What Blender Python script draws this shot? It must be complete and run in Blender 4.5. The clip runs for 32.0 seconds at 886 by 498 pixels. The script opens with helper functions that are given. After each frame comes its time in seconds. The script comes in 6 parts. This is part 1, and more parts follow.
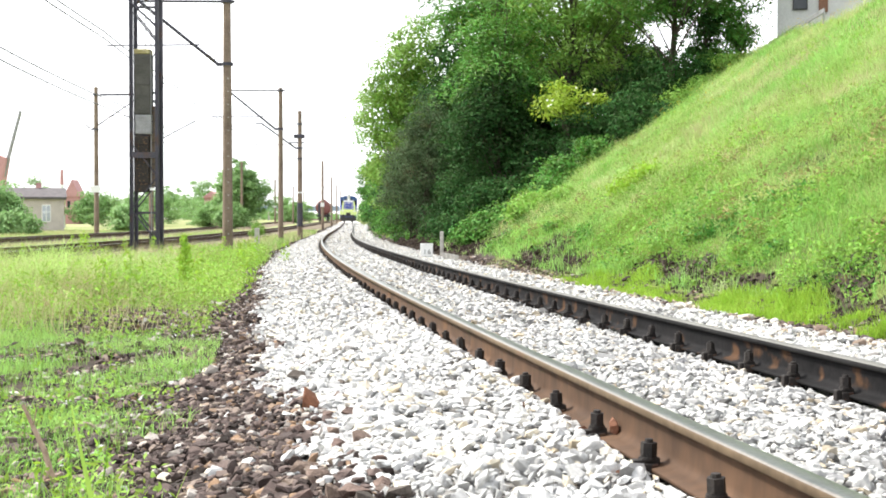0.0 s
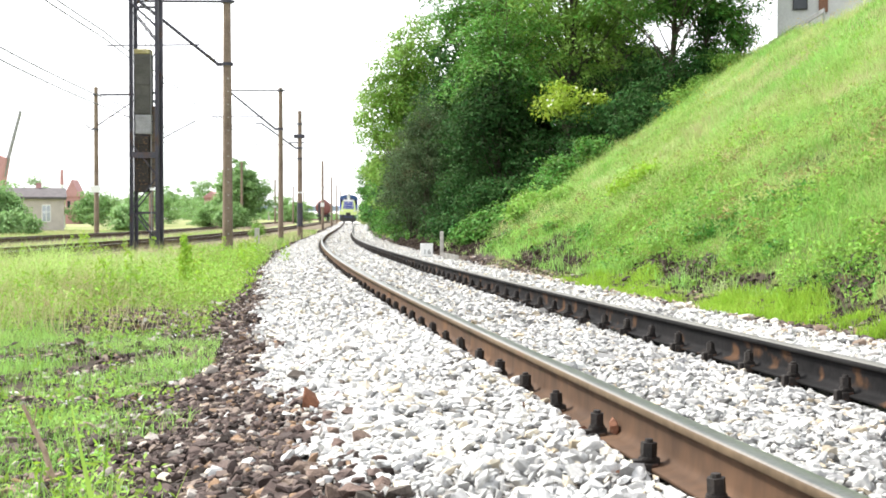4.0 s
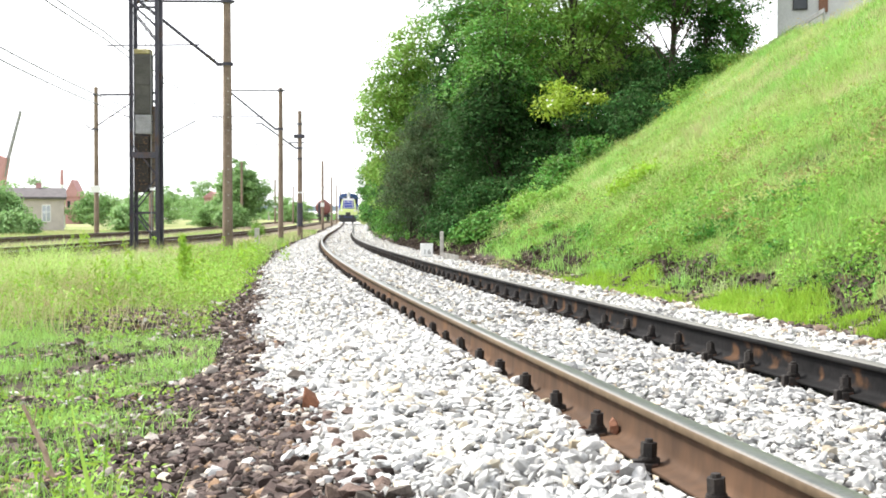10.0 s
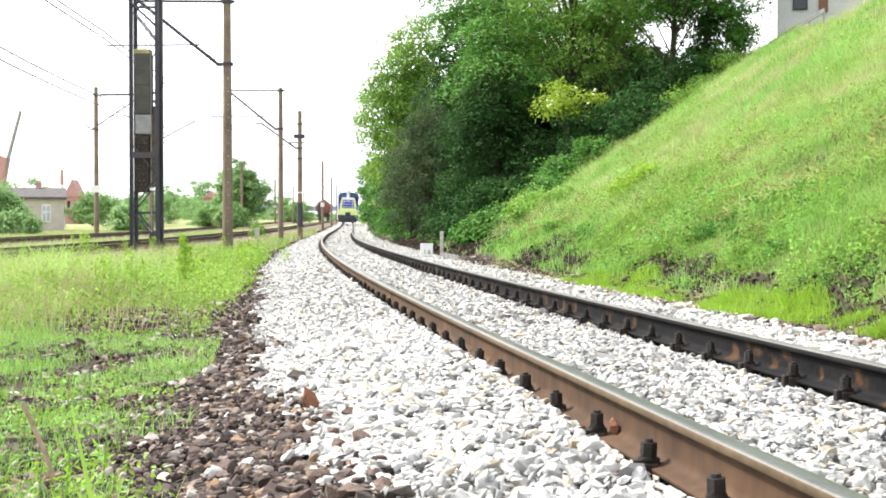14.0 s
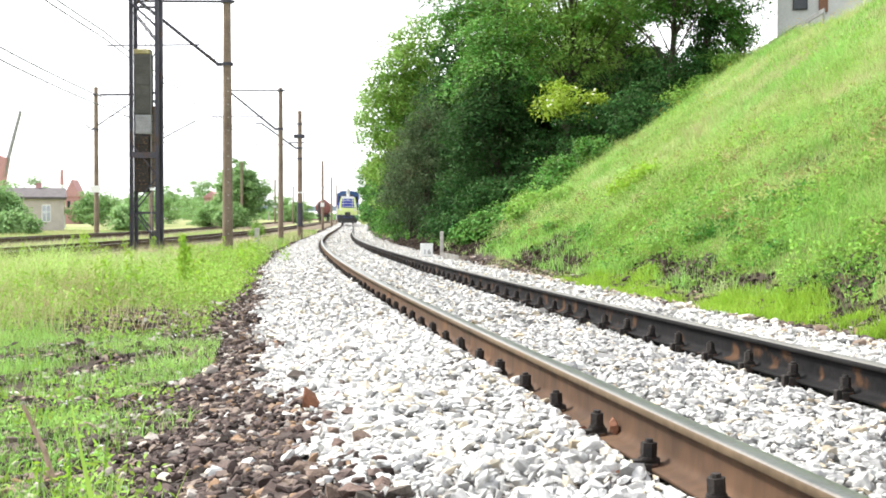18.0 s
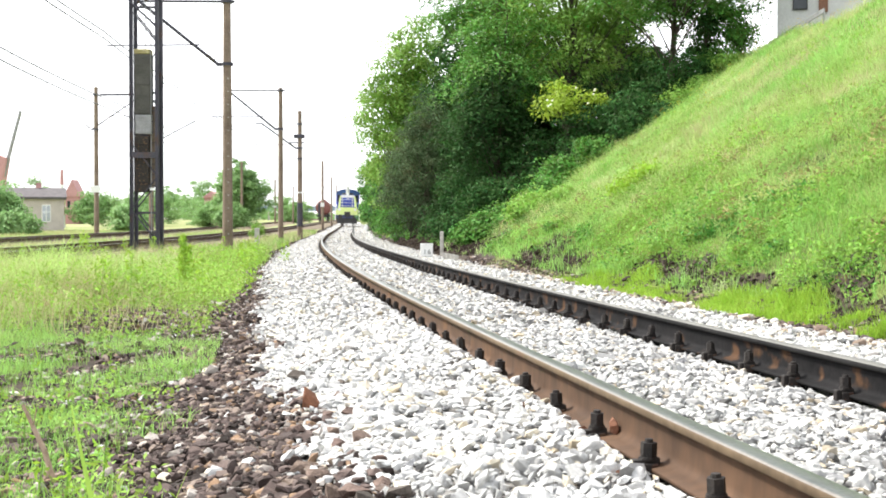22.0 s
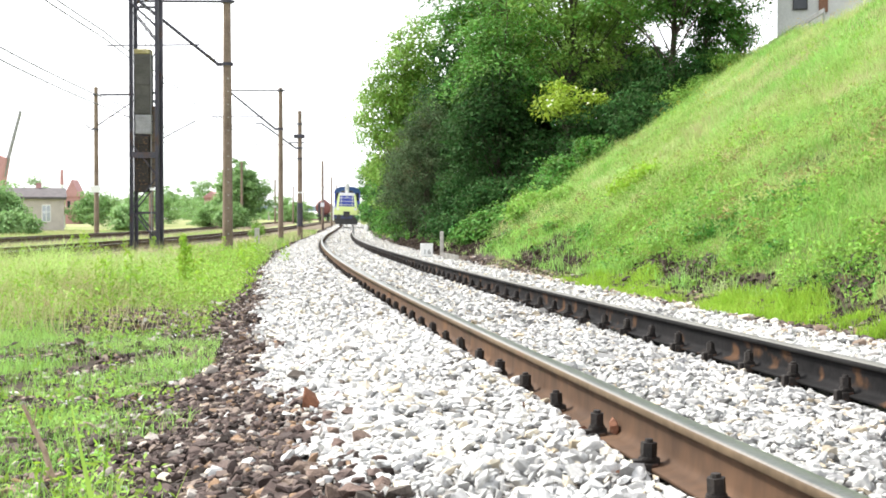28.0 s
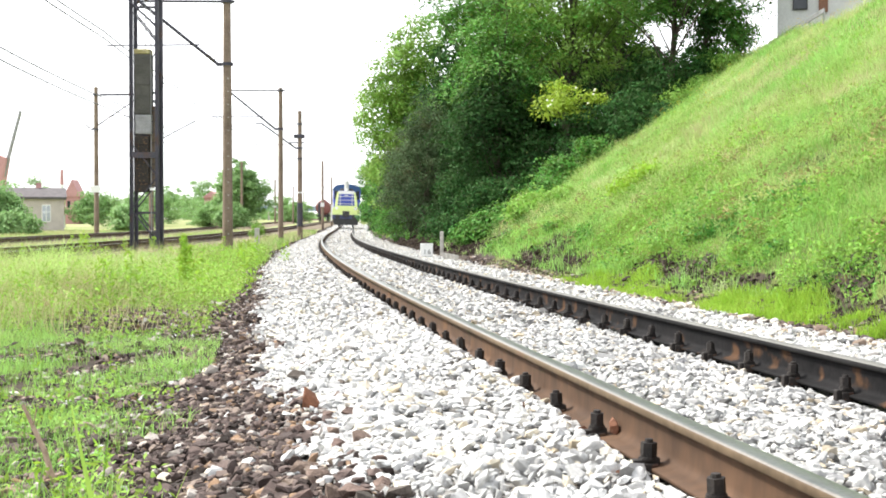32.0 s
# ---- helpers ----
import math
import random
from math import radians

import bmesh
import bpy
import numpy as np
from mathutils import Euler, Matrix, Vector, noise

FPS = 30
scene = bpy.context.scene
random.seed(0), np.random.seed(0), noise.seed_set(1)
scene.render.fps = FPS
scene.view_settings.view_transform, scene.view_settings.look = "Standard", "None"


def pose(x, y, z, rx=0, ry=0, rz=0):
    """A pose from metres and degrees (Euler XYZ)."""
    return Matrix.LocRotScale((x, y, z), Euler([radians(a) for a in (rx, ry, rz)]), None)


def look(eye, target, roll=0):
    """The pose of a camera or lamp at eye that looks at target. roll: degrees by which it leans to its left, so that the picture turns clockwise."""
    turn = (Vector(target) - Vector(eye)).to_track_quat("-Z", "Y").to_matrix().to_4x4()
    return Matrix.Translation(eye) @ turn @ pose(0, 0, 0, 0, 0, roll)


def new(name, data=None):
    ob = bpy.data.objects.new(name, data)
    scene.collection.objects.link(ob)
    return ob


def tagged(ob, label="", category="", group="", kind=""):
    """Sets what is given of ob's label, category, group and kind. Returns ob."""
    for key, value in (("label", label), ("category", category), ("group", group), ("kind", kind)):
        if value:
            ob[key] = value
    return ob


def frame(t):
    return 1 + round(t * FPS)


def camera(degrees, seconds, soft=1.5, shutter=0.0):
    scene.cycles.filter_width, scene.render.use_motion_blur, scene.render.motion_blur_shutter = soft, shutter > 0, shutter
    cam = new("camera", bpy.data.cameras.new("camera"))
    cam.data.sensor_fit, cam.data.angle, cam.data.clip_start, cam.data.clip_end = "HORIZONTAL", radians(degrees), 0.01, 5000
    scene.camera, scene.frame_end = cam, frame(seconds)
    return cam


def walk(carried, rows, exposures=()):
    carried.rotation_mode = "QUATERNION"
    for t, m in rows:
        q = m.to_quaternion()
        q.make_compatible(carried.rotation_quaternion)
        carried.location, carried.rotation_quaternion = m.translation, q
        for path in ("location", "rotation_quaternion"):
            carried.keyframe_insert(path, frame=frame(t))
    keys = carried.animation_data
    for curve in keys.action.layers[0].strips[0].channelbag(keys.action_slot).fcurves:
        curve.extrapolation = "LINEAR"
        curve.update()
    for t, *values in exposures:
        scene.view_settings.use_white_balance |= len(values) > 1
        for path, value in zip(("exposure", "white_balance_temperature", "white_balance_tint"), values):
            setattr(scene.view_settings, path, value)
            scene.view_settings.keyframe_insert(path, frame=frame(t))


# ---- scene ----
# camera on a tripod beside the track, standing still
cam = camera(37.1, 32.0, soft=1.8)
EYE = (0.0, 0.0, 0.758)
walk(cam, [(0.0, pose(*EYE, 88.944, 0, 0)), (32.0, pose(*EYE, 88.944, 0, 0))])

# ---- sky and sun ----
SUN_EL, SUN_AZ = radians(48), radians(292)     # high, to the left of the camera and a little ahead
world = bpy.data.worlds.new("sky")
scene.world = world
world.use_nodes = True
wn, wl = world.node_tree.nodes, world.node_tree.links
wn.clear()
sky = wn.new("ShaderNodeTexSky")
sky.sky_type, sky.sun_disc, sky.sun_elevation, sky.sun_rotation = "NISHITA", False, SUN_EL, SUN_AZ
sky_gain = wn.new("ShaderNodeMixRGB")
sky_gain.blend_type, sky_gain.inputs[0].default_value = "MULTIPLY", 1.0
sky_gain.inputs[2].default_value = (0.06, 0.06, 0.06, 1)
cloud_pos = wn.new("ShaderNodeTexCoord")
cloud_map = wn.new("ShaderNodeMapping")
cloud_map.inputs["Scale"].default_value = (1.2, 1.2, 4.5)
cloud = wn.new("ShaderNodeTexNoise")
cloud.inputs["Scale"].default_value, cloud.inputs["Detail"].default_value = 1.3, 3
cloud_ramp = wn.new("ShaderNodeValToRGB")
cloud_ramp.color_ramp.elements[0].position, cloud_ramp.color_ramp.elements[1].position = 0.36, 0.6
cloud_ramp.color_ramp.elements[0].color = (0.08, 0.08, 0.08, 1)
sky_mix = wn.new("ShaderNodeMixRGB")
sky_mix.inputs[2].default_value = (1.12, 1.14, 1.17, 1)
back = wn.new("ShaderNodeBackground")
back.inputs[1].default_value = 1.0
world_out = wn.new("ShaderNodeOutputWorld")
wl.new(sky.outputs[0], sky_gain.inputs[1])
wl.new(cloud_pos.outputs["Generated"], cloud_map.inputs[0])
wl.new(cloud_map.outputs[0], cloud.inputs[0])
wl.new(cloud.outputs[0], cloud_ramp.inputs[0])
wl.new(cloud_ramp.outputs[0], sky_mix.inputs[0])
wl.new(sky_gain.outputs[0], sky_mix.inputs[1])
wl.new(sky_mix.outputs[0], back.inputs[0])
wl.new(back.outputs[0], world_out.inputs[0])

sun = new("sun", bpy.data.lights.new("sun", "SUN"))
sun.data.energy, sun.data.angle, sun.data.color = 3.9, radians(7), (1.0, 0.96, 0.88)
way = Vector((math.sin(SUN_AZ) * math.cos(SUN_EL), math.cos(SUN_AZ) * math.cos(SUN_EL), math.sin(SUN_EL)))
sun.matrix_world = look(way * 50, (0, 0, 0))
scene.view_settings.exposure = 1.14


# ---- materials ----
def material(name, dark, light, scale=6.0, rough=0.85, metal=0.0, bump=0.3, fine=40.0, island=0.0, each=0.0, through_light=0.0, extra=None, extra_scale=1.0, extra_cut=0.58, spec=0.5, squash=None):
    """Two-scale noise between two colours, a third colour in patches, variation from piece to piece."""
    m = bpy.data.materials.new(name)
    m.use_nodes = True
    n, l = m.node_tree.nodes, m.node_tree.links
    b = n["Principled BSDF"]
    pos = n.new("ShaderNodeTexCoord")
    where = pos.outputs["Object"]
    if squash:
        squeeze = n.new("ShaderNodeMapping")
        squeeze.inputs["Scale"].default_value = squash
        l.new(where, squeeze.inputs[0])
        where = squeeze.outputs[0]
    big, small = n.new("ShaderNodeTexNoise"), n.new("ShaderNodeTexNoise")
    for tex, s, d in ((big, scale, 5), (small, fine, 4)):
        tex.inputs["Scale"].default_value, tex.inputs["Detail"].default_value = s, d
        l.new(where, tex.inputs["Vector"])
    add = n.new("ShaderNodeMath")
    add.operation = "MULTIPLY_ADD"
    l.new(small.outputs[0], add.inputs[0])
    add.inputs[1].default_value = 0.5
    half = n.new("ShaderNodeMath")
    half.operation = "MULTIPLY"
    half.inputs[1].default_value = 0.5
    l.new(big.outputs[0], half.inputs[0])
    l.new(half.outputs[0], add.inputs[2])
    ramp = n.new("ShaderNodeValToRGB")
    ramp.color_ramp.elements[0].position, ramp.color_ramp.elements[1].position = 0.36, 0.64
    ramp.color_ramp.elements[0].color, ramp.color_ramp.elements[1].color = (*dark, 1), (*light, 1)
    l.new(add.outputs[0], ramp.inputs[0])
    colour = ramp.outputs[0]
    if extra:
        patch = n.new("ShaderNodeTexNoise")
        patch.inputs["Scale"].default_value, patch.inputs["Detail"].default_value = extra_scale, 4
        l.new(pos.outputs["Object"], patch.inputs["Vector"])
        cut = n.new("ShaderNodeValToRGB")
        cut.color_ramp.elements[0].position, cut.color_ramp.elements[1].position = extra_cut, extra_cut + 0.1
        l.new(patch.outputs[0], cut.inputs[0])
        mix = n.new("ShaderNodeMixRGB")
        l.new(cut.outputs[0], mix.inputs[0])
        l.new(colour, mix.inputs[1])
        mix.inputs[2].default_value = (*extra, 1)
        colour = mix.outputs[0]
    for amount, node_type, socket in ((island, "ShaderNodeNewGeometry", "Random Per Island"), (each, "ShaderNodeObjectInfo", "Random")):
        if amount:
            info, span = n.new(node_type), n.new("ShaderNodeMapRange")
            span.inputs[3].default_value, span.inputs[4].default_value = 1 - amount, 1 + amount
            l.new(info.outputs[socket], span.inputs[0])
            hsv = n.new("ShaderNodeHueSaturation")
            l.new(span.outputs[0], hsv.inputs["Value"])
            tone = n.new("ShaderNodeMapRange")
            tone.inputs[3].default_value, tone.inputs[4].default_value = 0.5 - 0.05 * amount, 0.5 + 0.05 * amount
            l.new(info.outputs[socket], tone.inputs[0])
            l.new(tone.outputs[0], hsv.inputs["Hue"])
            l.new(colour, hsv.inputs["Color"])
            colour = hsv.outputs[0]
    l.new(colour, b.inputs["Base Color"])
    b.inputs["Roughness"].default_value, b.inputs["Metallic"].default_value = rough, metal
    b.inputs["Specular IOR Level"].default_value = spec
    if bump:
        bp = n.new("ShaderNodeBump")
        bp.inputs["Strength"].default_value, bp.inputs["Distance"].default_value = bump, 0.02
        l.new(add.outputs[0], bp.inputs["Height"])
        l.new(bp.outputs[0], b.inputs["Normal"])
    if through_light:
        tr, mx = n.new("ShaderNodeBsdfTranslucent"), n.new("ShaderNodeMixShader")
        l.new(colour, tr.inputs[0])
        mx.inputs[0].default_value = through_light
        l.new(b.outputs[0], mx.inputs[1])
        l.new(tr.outputs[0], mx.inputs[2])
        l.new(mx.outputs[0], n["Material Output"].inputs[0])
    return m


def stone_material(name, stops, rough=0.9):
    """Broken stone: the tone differs from piece to piece, with grain and dust on each."""
    m = material(name, (0.3, 0.3, 0.3), (0.3, 0.3, 0.3), 25, rough, 0, 0.5, 120, spec=0.25)
    n, l = m.node_tree.nodes, m.node_tree.links
    geo, ramp = n.new("ShaderNodeNewGeometry"), n.new("ShaderNodeValToRGB")
    ramp.color_ramp.interpolation = "LINEAR"
    while len(ramp.color_ramp.elements) < len(stops):
        ramp.color_ramp.elements.new(0.5)
    for e, (p, c) in zip(ramp.color_ramp.elements, stops):
        e.position, e.color = p, (*c, 1)
    l.new(geo.outputs["Random Per Island"], ramp.inputs[0])
    pos, grain = n.new("ShaderNodeTexCoord"), n.new("ShaderNodeTexNoise")
    grain.inputs["Scale"].default_value, grain.inputs["Detail"].default_value = 38, 6
    l.new(pos.outputs["Object"], grain.inputs["Vector"])
    span = n.new("ShaderNodeMapRange")
    span.inputs[1].default_value, span.inputs[2].default_value = 0.3, 0.7
    span.inputs[3].default_value, span.inputs[4].default_value = 0.72, 1.12
    l.new(grain.outputs[0], span.inputs[0])
    mul = n.new("ShaderNodeMixRGB")
    mul.blend_type, mul.inputs[0].default_value = "MULTIPLY", 1
    l.new(ramp.outputs[0], mul.inputs[1])
    l.new(span.outputs[0], mul.inputs[2])
    l.new(mul.outputs[0], n["Principled BSDF"].inputs["Base Color"])
    return m


M_WHITE_STONE = stone_material("pale_limestone", [(0.0, (0.17, 0.16, 0.15)), (0.05, (0.38, 0.38, 0.38)), (0.4, (0.505, 0.502, 0.49)), (0.8, (0.64, 0.64, 0.632)), (0.88, (0.62, 0.56, 0.44)), (0.93, (0.42, 0.35, 0.25)), (0.96, (0.5, 0.5, 0.5)), (1.0, (0.26, 0.26, 0.27))])
# Greyer, darker mix for stones between the rails, rarer further along.
M_GREYER_STONE = stone_material("greyer_limestone", [(0.0, (0.1, 0.095, 0.09)), (0.07, (0.25, 0.25, 0.25)), (0.4, (0.41, 0.408, 0.4)), (0.8, (0.55, 0.55, 0.545)), (0.88, (0.52, 0.46, 0.36)), (0.93, (0.32, 0.27, 0.2)), (0.96, (0.42, 0.42, 0.42)), (1.0, (0.16, 0.16, 0.17))])
M_DARK_STONE = stone_material("brown_stone", [(0.0, (0.03, 0.023, 0.02)), (0.38, (0.076, 0.056, 0.051)), (0.7, (0.145, 0.108, 0.097)), (0.83, (0.25, 0.2, 0.165)), (0.9, (0.25, 0.155, 0.09)), (0.96, (0.42, 0.39, 0.36)), (1.0, (0.34, 0.3, 0.27))])
M_TAN_STONE = stone_material("tan_stone", [(0.0, (0.14, 0.1, 0.08)), (0.4, (0.34, 0.27, 0.21)), (0.75, (0.5, 0.44, 0.36)), (1.0, (0.6, 0.58, 0.54))])
M_EARTH = material("crumbling_earth", (0.018, 0.013, 0.01), (0.058, 0.042, 0.03), 12, 0.95, 0, 0.6, 60, island=0.4, spec=0.2)
M_RED_STONE = material("red_brick_stone", (0.14, 0.06, 0.035), (0.23, 0.1, 0.055), 12, 0.9, 0, 0.5, 60)
M_ROCK = material("pinkish_brown_rock", (0.09, 0.062, 0.052), (0.2, 0.145, 0.122), 14, 0.9, 0, 0.6, 70, spec=0.2, each=0.25)
# Darker copy of the ballast bed: shade between stones put into the colour.
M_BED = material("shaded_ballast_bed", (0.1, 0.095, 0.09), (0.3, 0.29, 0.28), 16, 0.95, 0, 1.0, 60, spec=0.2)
M_BALLAST = material("ballast_bed", (0.38, 0.37, 0.36), (0.62, 0.61, 0.59), 14, 0.95, 0, 1.0, 55, spec=0.2)
M_SOIL = material("dark_soil", (0.022, 0.018, 0.013), (0.07, 0.054, 0.04), 4, 0.95, 0, 0.8, 40, spec=0.2)
M_MEADOW = material("meadow", (0.17, 0.2, 0.075), (0.28, 0.31, 0.13), 0.3, 0.95, 0, 0.8, 6, extra=(0.34, 0.3, 0.17), extra_scale=0.12, extra_cut=0.56, spec=0.2)
M_TURF = material("turf", (0.055, 0.075, 0.02), (0.13, 0.165, 0.04), 1.2, 0.95, 0, 0.8, 18, extra=(0.1, 0.07, 0.05), extra_scale=0.45, extra_cut=0.6, spec=0.2)
M_BROWN_BED = material("old_brown_ballast", (0.11, 0.09, 0.06), (0.26, 0.21, 0.15), 6, 0.95, 0, 0.9, 30, spec=0.2)
M_RAIL_BROWN = material("rusty_rail_web", (0.05, 0.027, 0.015), (0.1, 0.054, 0.029), 2.5, 0.8, 0.05, 0.12, 14, spec=0.3, extra=(0.13, 0.066, 0.03), extra_scale=1.8, squash=(1, 1, 0.45))
M_HEAD_BROWN = material("worn_brown_rail_head", (0.075, 0.05, 0.028), (0.13, 0.09, 0.053), 2.5, 0.72, 0.1, 0.1, 18, spec=0.3, extra=(0.12, 0.07, 0.04), extra_scale=2.2)
M_HEAD_DARK = material("dark_rail_head_side", (0.006, 0.006, 0.0065), (0.016, 0.015, 0.015), 3, 0.7, 0.05, 0.1, 30, spec=0.15)
M_RAIL_DARK = material("dark_oiled_rail_steel", (0.004, 0.004, 0.0045), (0.013, 0.012, 0.0125), 3, 0.75, 0.05, 0.15, 30, spec=0.12, extra=(0.075, 0.039, 0.02), extra_scale=5.2, extra_cut=0.56)
M_RUN = material("polished_rail_head", (0.115, 0.122, 0.105), (0.2, 0.208, 0.18), 2, 0.34, 0.85, 0.05, 60)
# Paler strip: the highlight on the near rail's corner, put into the colour.
M_EDGE = material("rail_corner_highlight", (0.14, 0.126, 0.112), (0.225, 0.205, 0.185), 2, 0.5, 0.3, 0.05, 60)
M_RUN_PALE = material("dull_pale_rail_head", (0.1, 0.098, 0.088), (0.17, 0.165, 0.15), 2, 0.6, 0.2, 0.05, 60)
M_IRON = material("black_cast_iron", (0.011, 0.009, 0.008), (0.034, 0.026, 0.022), 20, 0.7, 0.2, 0.3, 90, each=0.3, extra=(0.11, 0.055, 0.03), extra_scale=18, extra_cut=0.57)
M_SLEEPER = material("tarred_sleeper_wood", (0.035, 0.026, 0.02), (0.1, 0.078, 0.06), 4, 0.9, 0, 0.5, 40, each=0.3, squash=(0.4, 4, 4))
M_GRASS = material("fresh_grass", (0.2, 0.39, 0.075), (0.37, 0.595, 0.175), 0.6, 0.65, 0, 0, 5, island=0.42, through_light=0.48, extra=(0.5, 0.58, 0.28), extra_scale=0.4, extra_cut=0.52, spec=0.2)
M_LUSH = material("lush_grass", (0.22, 0.385, 0.03), (0.365, 0.53, 0.08), 0.8, 0.6, 0, 0, 5, island=0.25, through_light=0.45, spec=0.2)
M_WEED = material("weed_leaves", (0.15, 0.3, 0.045), (0.3, 0.48, 0.095), 1.0, 0.6, 0, 0, 6, island=0.3, through_light=0.4, spec=0.2)
M_HAY = material("yellow_green_meadow_grass", (0.27, 0.4, 0.095), (0.465, 0.59, 0.215), 0.9, 0.65, 0, 0, 6, island=0.35, through_light=0.48, extra=(0.56, 0.55, 0.28), extra_scale=0.8, extra_cut=0.55, spec=0.2)
M_HERB = material("leafy_herbs", (0.2, 0.36, 0.05), (0.38, 0.55, 0.11), 1.0, 0.6, 0, 0, 6, island=0.35, through_light=0.42, spec=0.2)
M_OLIVE = material("olive_weed_leaves", (0.16, 0.22, 0.05), (0.33, 0.38, 0.1), 1.0, 0.65, 0, 0, 6, island=0.35, through_light=0.4, spec=0.2, extra=(0.3, 0.2, 0.09), extra_scale=1.6, extra_cut=0.56)
M_PALE_HAY = material("pale_tan_meadow_grass", (0.32, 0.35, 0.15), (0.5, 0.5, 0.27), 0.3, 0.7, 0, 0, 4, island=0.35, through_light=0.4, spec=0.2, extra=(0.25, 0.4, 0.1), extra_scale=0.2, extra_cut=0.5)
M_MINT = material("soft_green_low_grass", (0.2, 0.38, 0.075), (0.37, 0.55, 0.17), 0.8, 0.65, 0, 0, 5, island=0.35, through_light=0.45, spec=0.2)
M_GREYROCK = material("grey_brown_rock", (0.065, 0.055, 0.047), (0.13, 0.11, 0.095), 14, 0.9, 0, 0.6, 70, spec=0.2)
M_STRAW = material("dry_grass", (0.36, 0.31, 0.16), (0.55, 0.5, 0.3), 2, 0.8, 0, 0, 8, island=0.25, through_light=0.3, spec=0.2)
M_LEAF = material("broad_leaves", (0.05, 0.155, 0.024), (0.15, 0.31, 0.05), 0.5, 0.6, 0, 0, 4, island=0.5, through_light=0.27, spec=0.22)
# Two darker leaf greens: the shade inside the wood is put into them.
M_LEAF_DARK = material("shade_dark_leaves", (0.02, 0.062, 0.017), (0.068, 0.15, 0.037), 0.5, 0.7, 0, 0, 4, island=0.5, through_light=0.25, spec=0.1)
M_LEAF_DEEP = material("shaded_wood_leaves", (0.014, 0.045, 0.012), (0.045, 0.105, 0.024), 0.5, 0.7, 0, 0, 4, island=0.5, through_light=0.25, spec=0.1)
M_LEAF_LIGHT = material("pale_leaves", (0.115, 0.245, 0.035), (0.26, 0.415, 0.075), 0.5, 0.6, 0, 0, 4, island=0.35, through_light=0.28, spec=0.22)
# Far leaves: the haze of distance is put into a paler colour.
M_LEAF_FAR = material("haze_paled_leaves", (0.17, 0.31, 0.1), (0.28, 0.43, 0.17), 0.3, 0.6, 0, 0, 3, island=0.25, through_light=0.35, spec=0.3)
M_LEAF_GREY = material("grey_green_leaves", (0.045, 0.083, 0.035), (0.118, 0.165, 0.078), 0.6, 0.7, 0, 0, 4, island=0.6, extra=(0.13, 0.115, 0.06), extra_scale=0.8, extra_cut=0.57, through_light=0.25, spec=0.1)
M_LEAF_LIME = material("lime_leaves", (0.24, 0.36, 0.03), (0.38, 0.5, 0.06), 0.8, 0.5, 0, 0, 4, island=0.2, through_light=0.4, spec=0.3)
M_YELLOW = material("yellow_petals", (0.6, 0.42, 0.03), (0.75, 0.55, 0.06), 3, 0.7, 0, 0, 9, through_light=0.3)
M_FLOWER = material("cream_blossom", (0.7, 0.68, 0.55), (0.8, 0.79, 0.68), 3, 0.8, 0, 0, 9)
M_BARK = material("bark", (0.035, 0.027, 0.021), (0.1, 0.08, 0.06), 5, 0.95, 0, 0.8, 30)
M_POLE = material("weathered_brown_pole", (0.13, 0.095, 0.07), (0.27, 0.205, 0.155), 1.5, 0.9, 0, 0.5, 25, extra=(0.32, 0.27, 0.21), extra_scale=0.7)
M_TWIG = material("dry_pinkish_bark", (0.28, 0.19, 0.14), (0.44, 0.33, 0.25), 9, 0.85, 0, 0.4, 50)
M_STEEL_DARK = material("dark_painted_steel", (0.032, 0.031, 0.044), (0.07, 0.066, 0.086), 3, 0.5, 0.2, 0.1, 25, extra=(0.075, 0.045, 0.04), extra_scale=1.6)
M_STEEL_GREY = material("galvanised_steel", (0.2, 0.2, 0.21), (0.34, 0.34, 0.35), 4, 0.5, 0.5, 0.1, 30)
M_CASE = material("grey_signal_case", (0.04, 0.039, 0.034), (0.095, 0.092, 0.082), 3, 0.7, 0.1, 0.2, 25)
M_CONCRETE = material("old_concrete", (0.3, 0.28, 0.25), (0.5, 0.48, 0.44), 5, 0.92, 0, 0.5, 40)
M_WHITE = material("white_paint", (0.72, 0.72, 0.71), (0.84, 0.84, 0.83), 4, 0.6, 0, 0.1, 40)
M_BLACK = material("black_paint", (0.02, 0.02, 0.02), (0.04, 0.04, 0.04), 4, 0.6, 0, 0.1, 40)
M_BLUE = material("blue_locomotive_paint", (0.045, 0.075, 0.4), (0.065, 0.1, 0.5), 2, 0.4, 0, 0.05, 30)
M_LIME = material("lime_yellow_paint", (0.68, 0.8, 0.28), (0.76, 0.86, 0.38), 2, 0.4, 0, 0.05, 30)
M_GREEN = material("dark_blue_roof_paint", (0.02, 0.065, 0.15), (0.032, 0.092, 0.2), 2, 0.5, 0, 0.05, 30)
M_CHROME = material("pale_aluminium", (0.5, 0.5, 0.48), (0.66, 0.66, 0.63), 4, 0.45, 0.5, 0.05, 30)
M_GLASS = material("dark_window_glass", (0.02, 0.025, 0.03), (0.04, 0.045, 0.05), 1, 0.08, 0, 0, 5)
M_LAMP = material("lamp_lens", (0.8, 0.8, 0.76), (0.9, 0.9, 0.86), 1, 0.15, 0, 0, 5)
M_TANK = material("red_brown_tank_paint", (0.13, 0.045, 0.04), (0.21, 0.075, 0.065), 1.2, 0.6, 0, 0.1, 20)
M_PLASTER = material("pale_plaster", (0.4, 0.35, 0.325), (0.56, 0.5, 0.46), 1.2, 0.95, 0, 0.2, 14)
M_RENDER = material("pale_grey_render", (0.48, 0.48, 0.48), (0.6, 0.6, 0.595), 1.2, 0.95, 0, 0.2, 14)
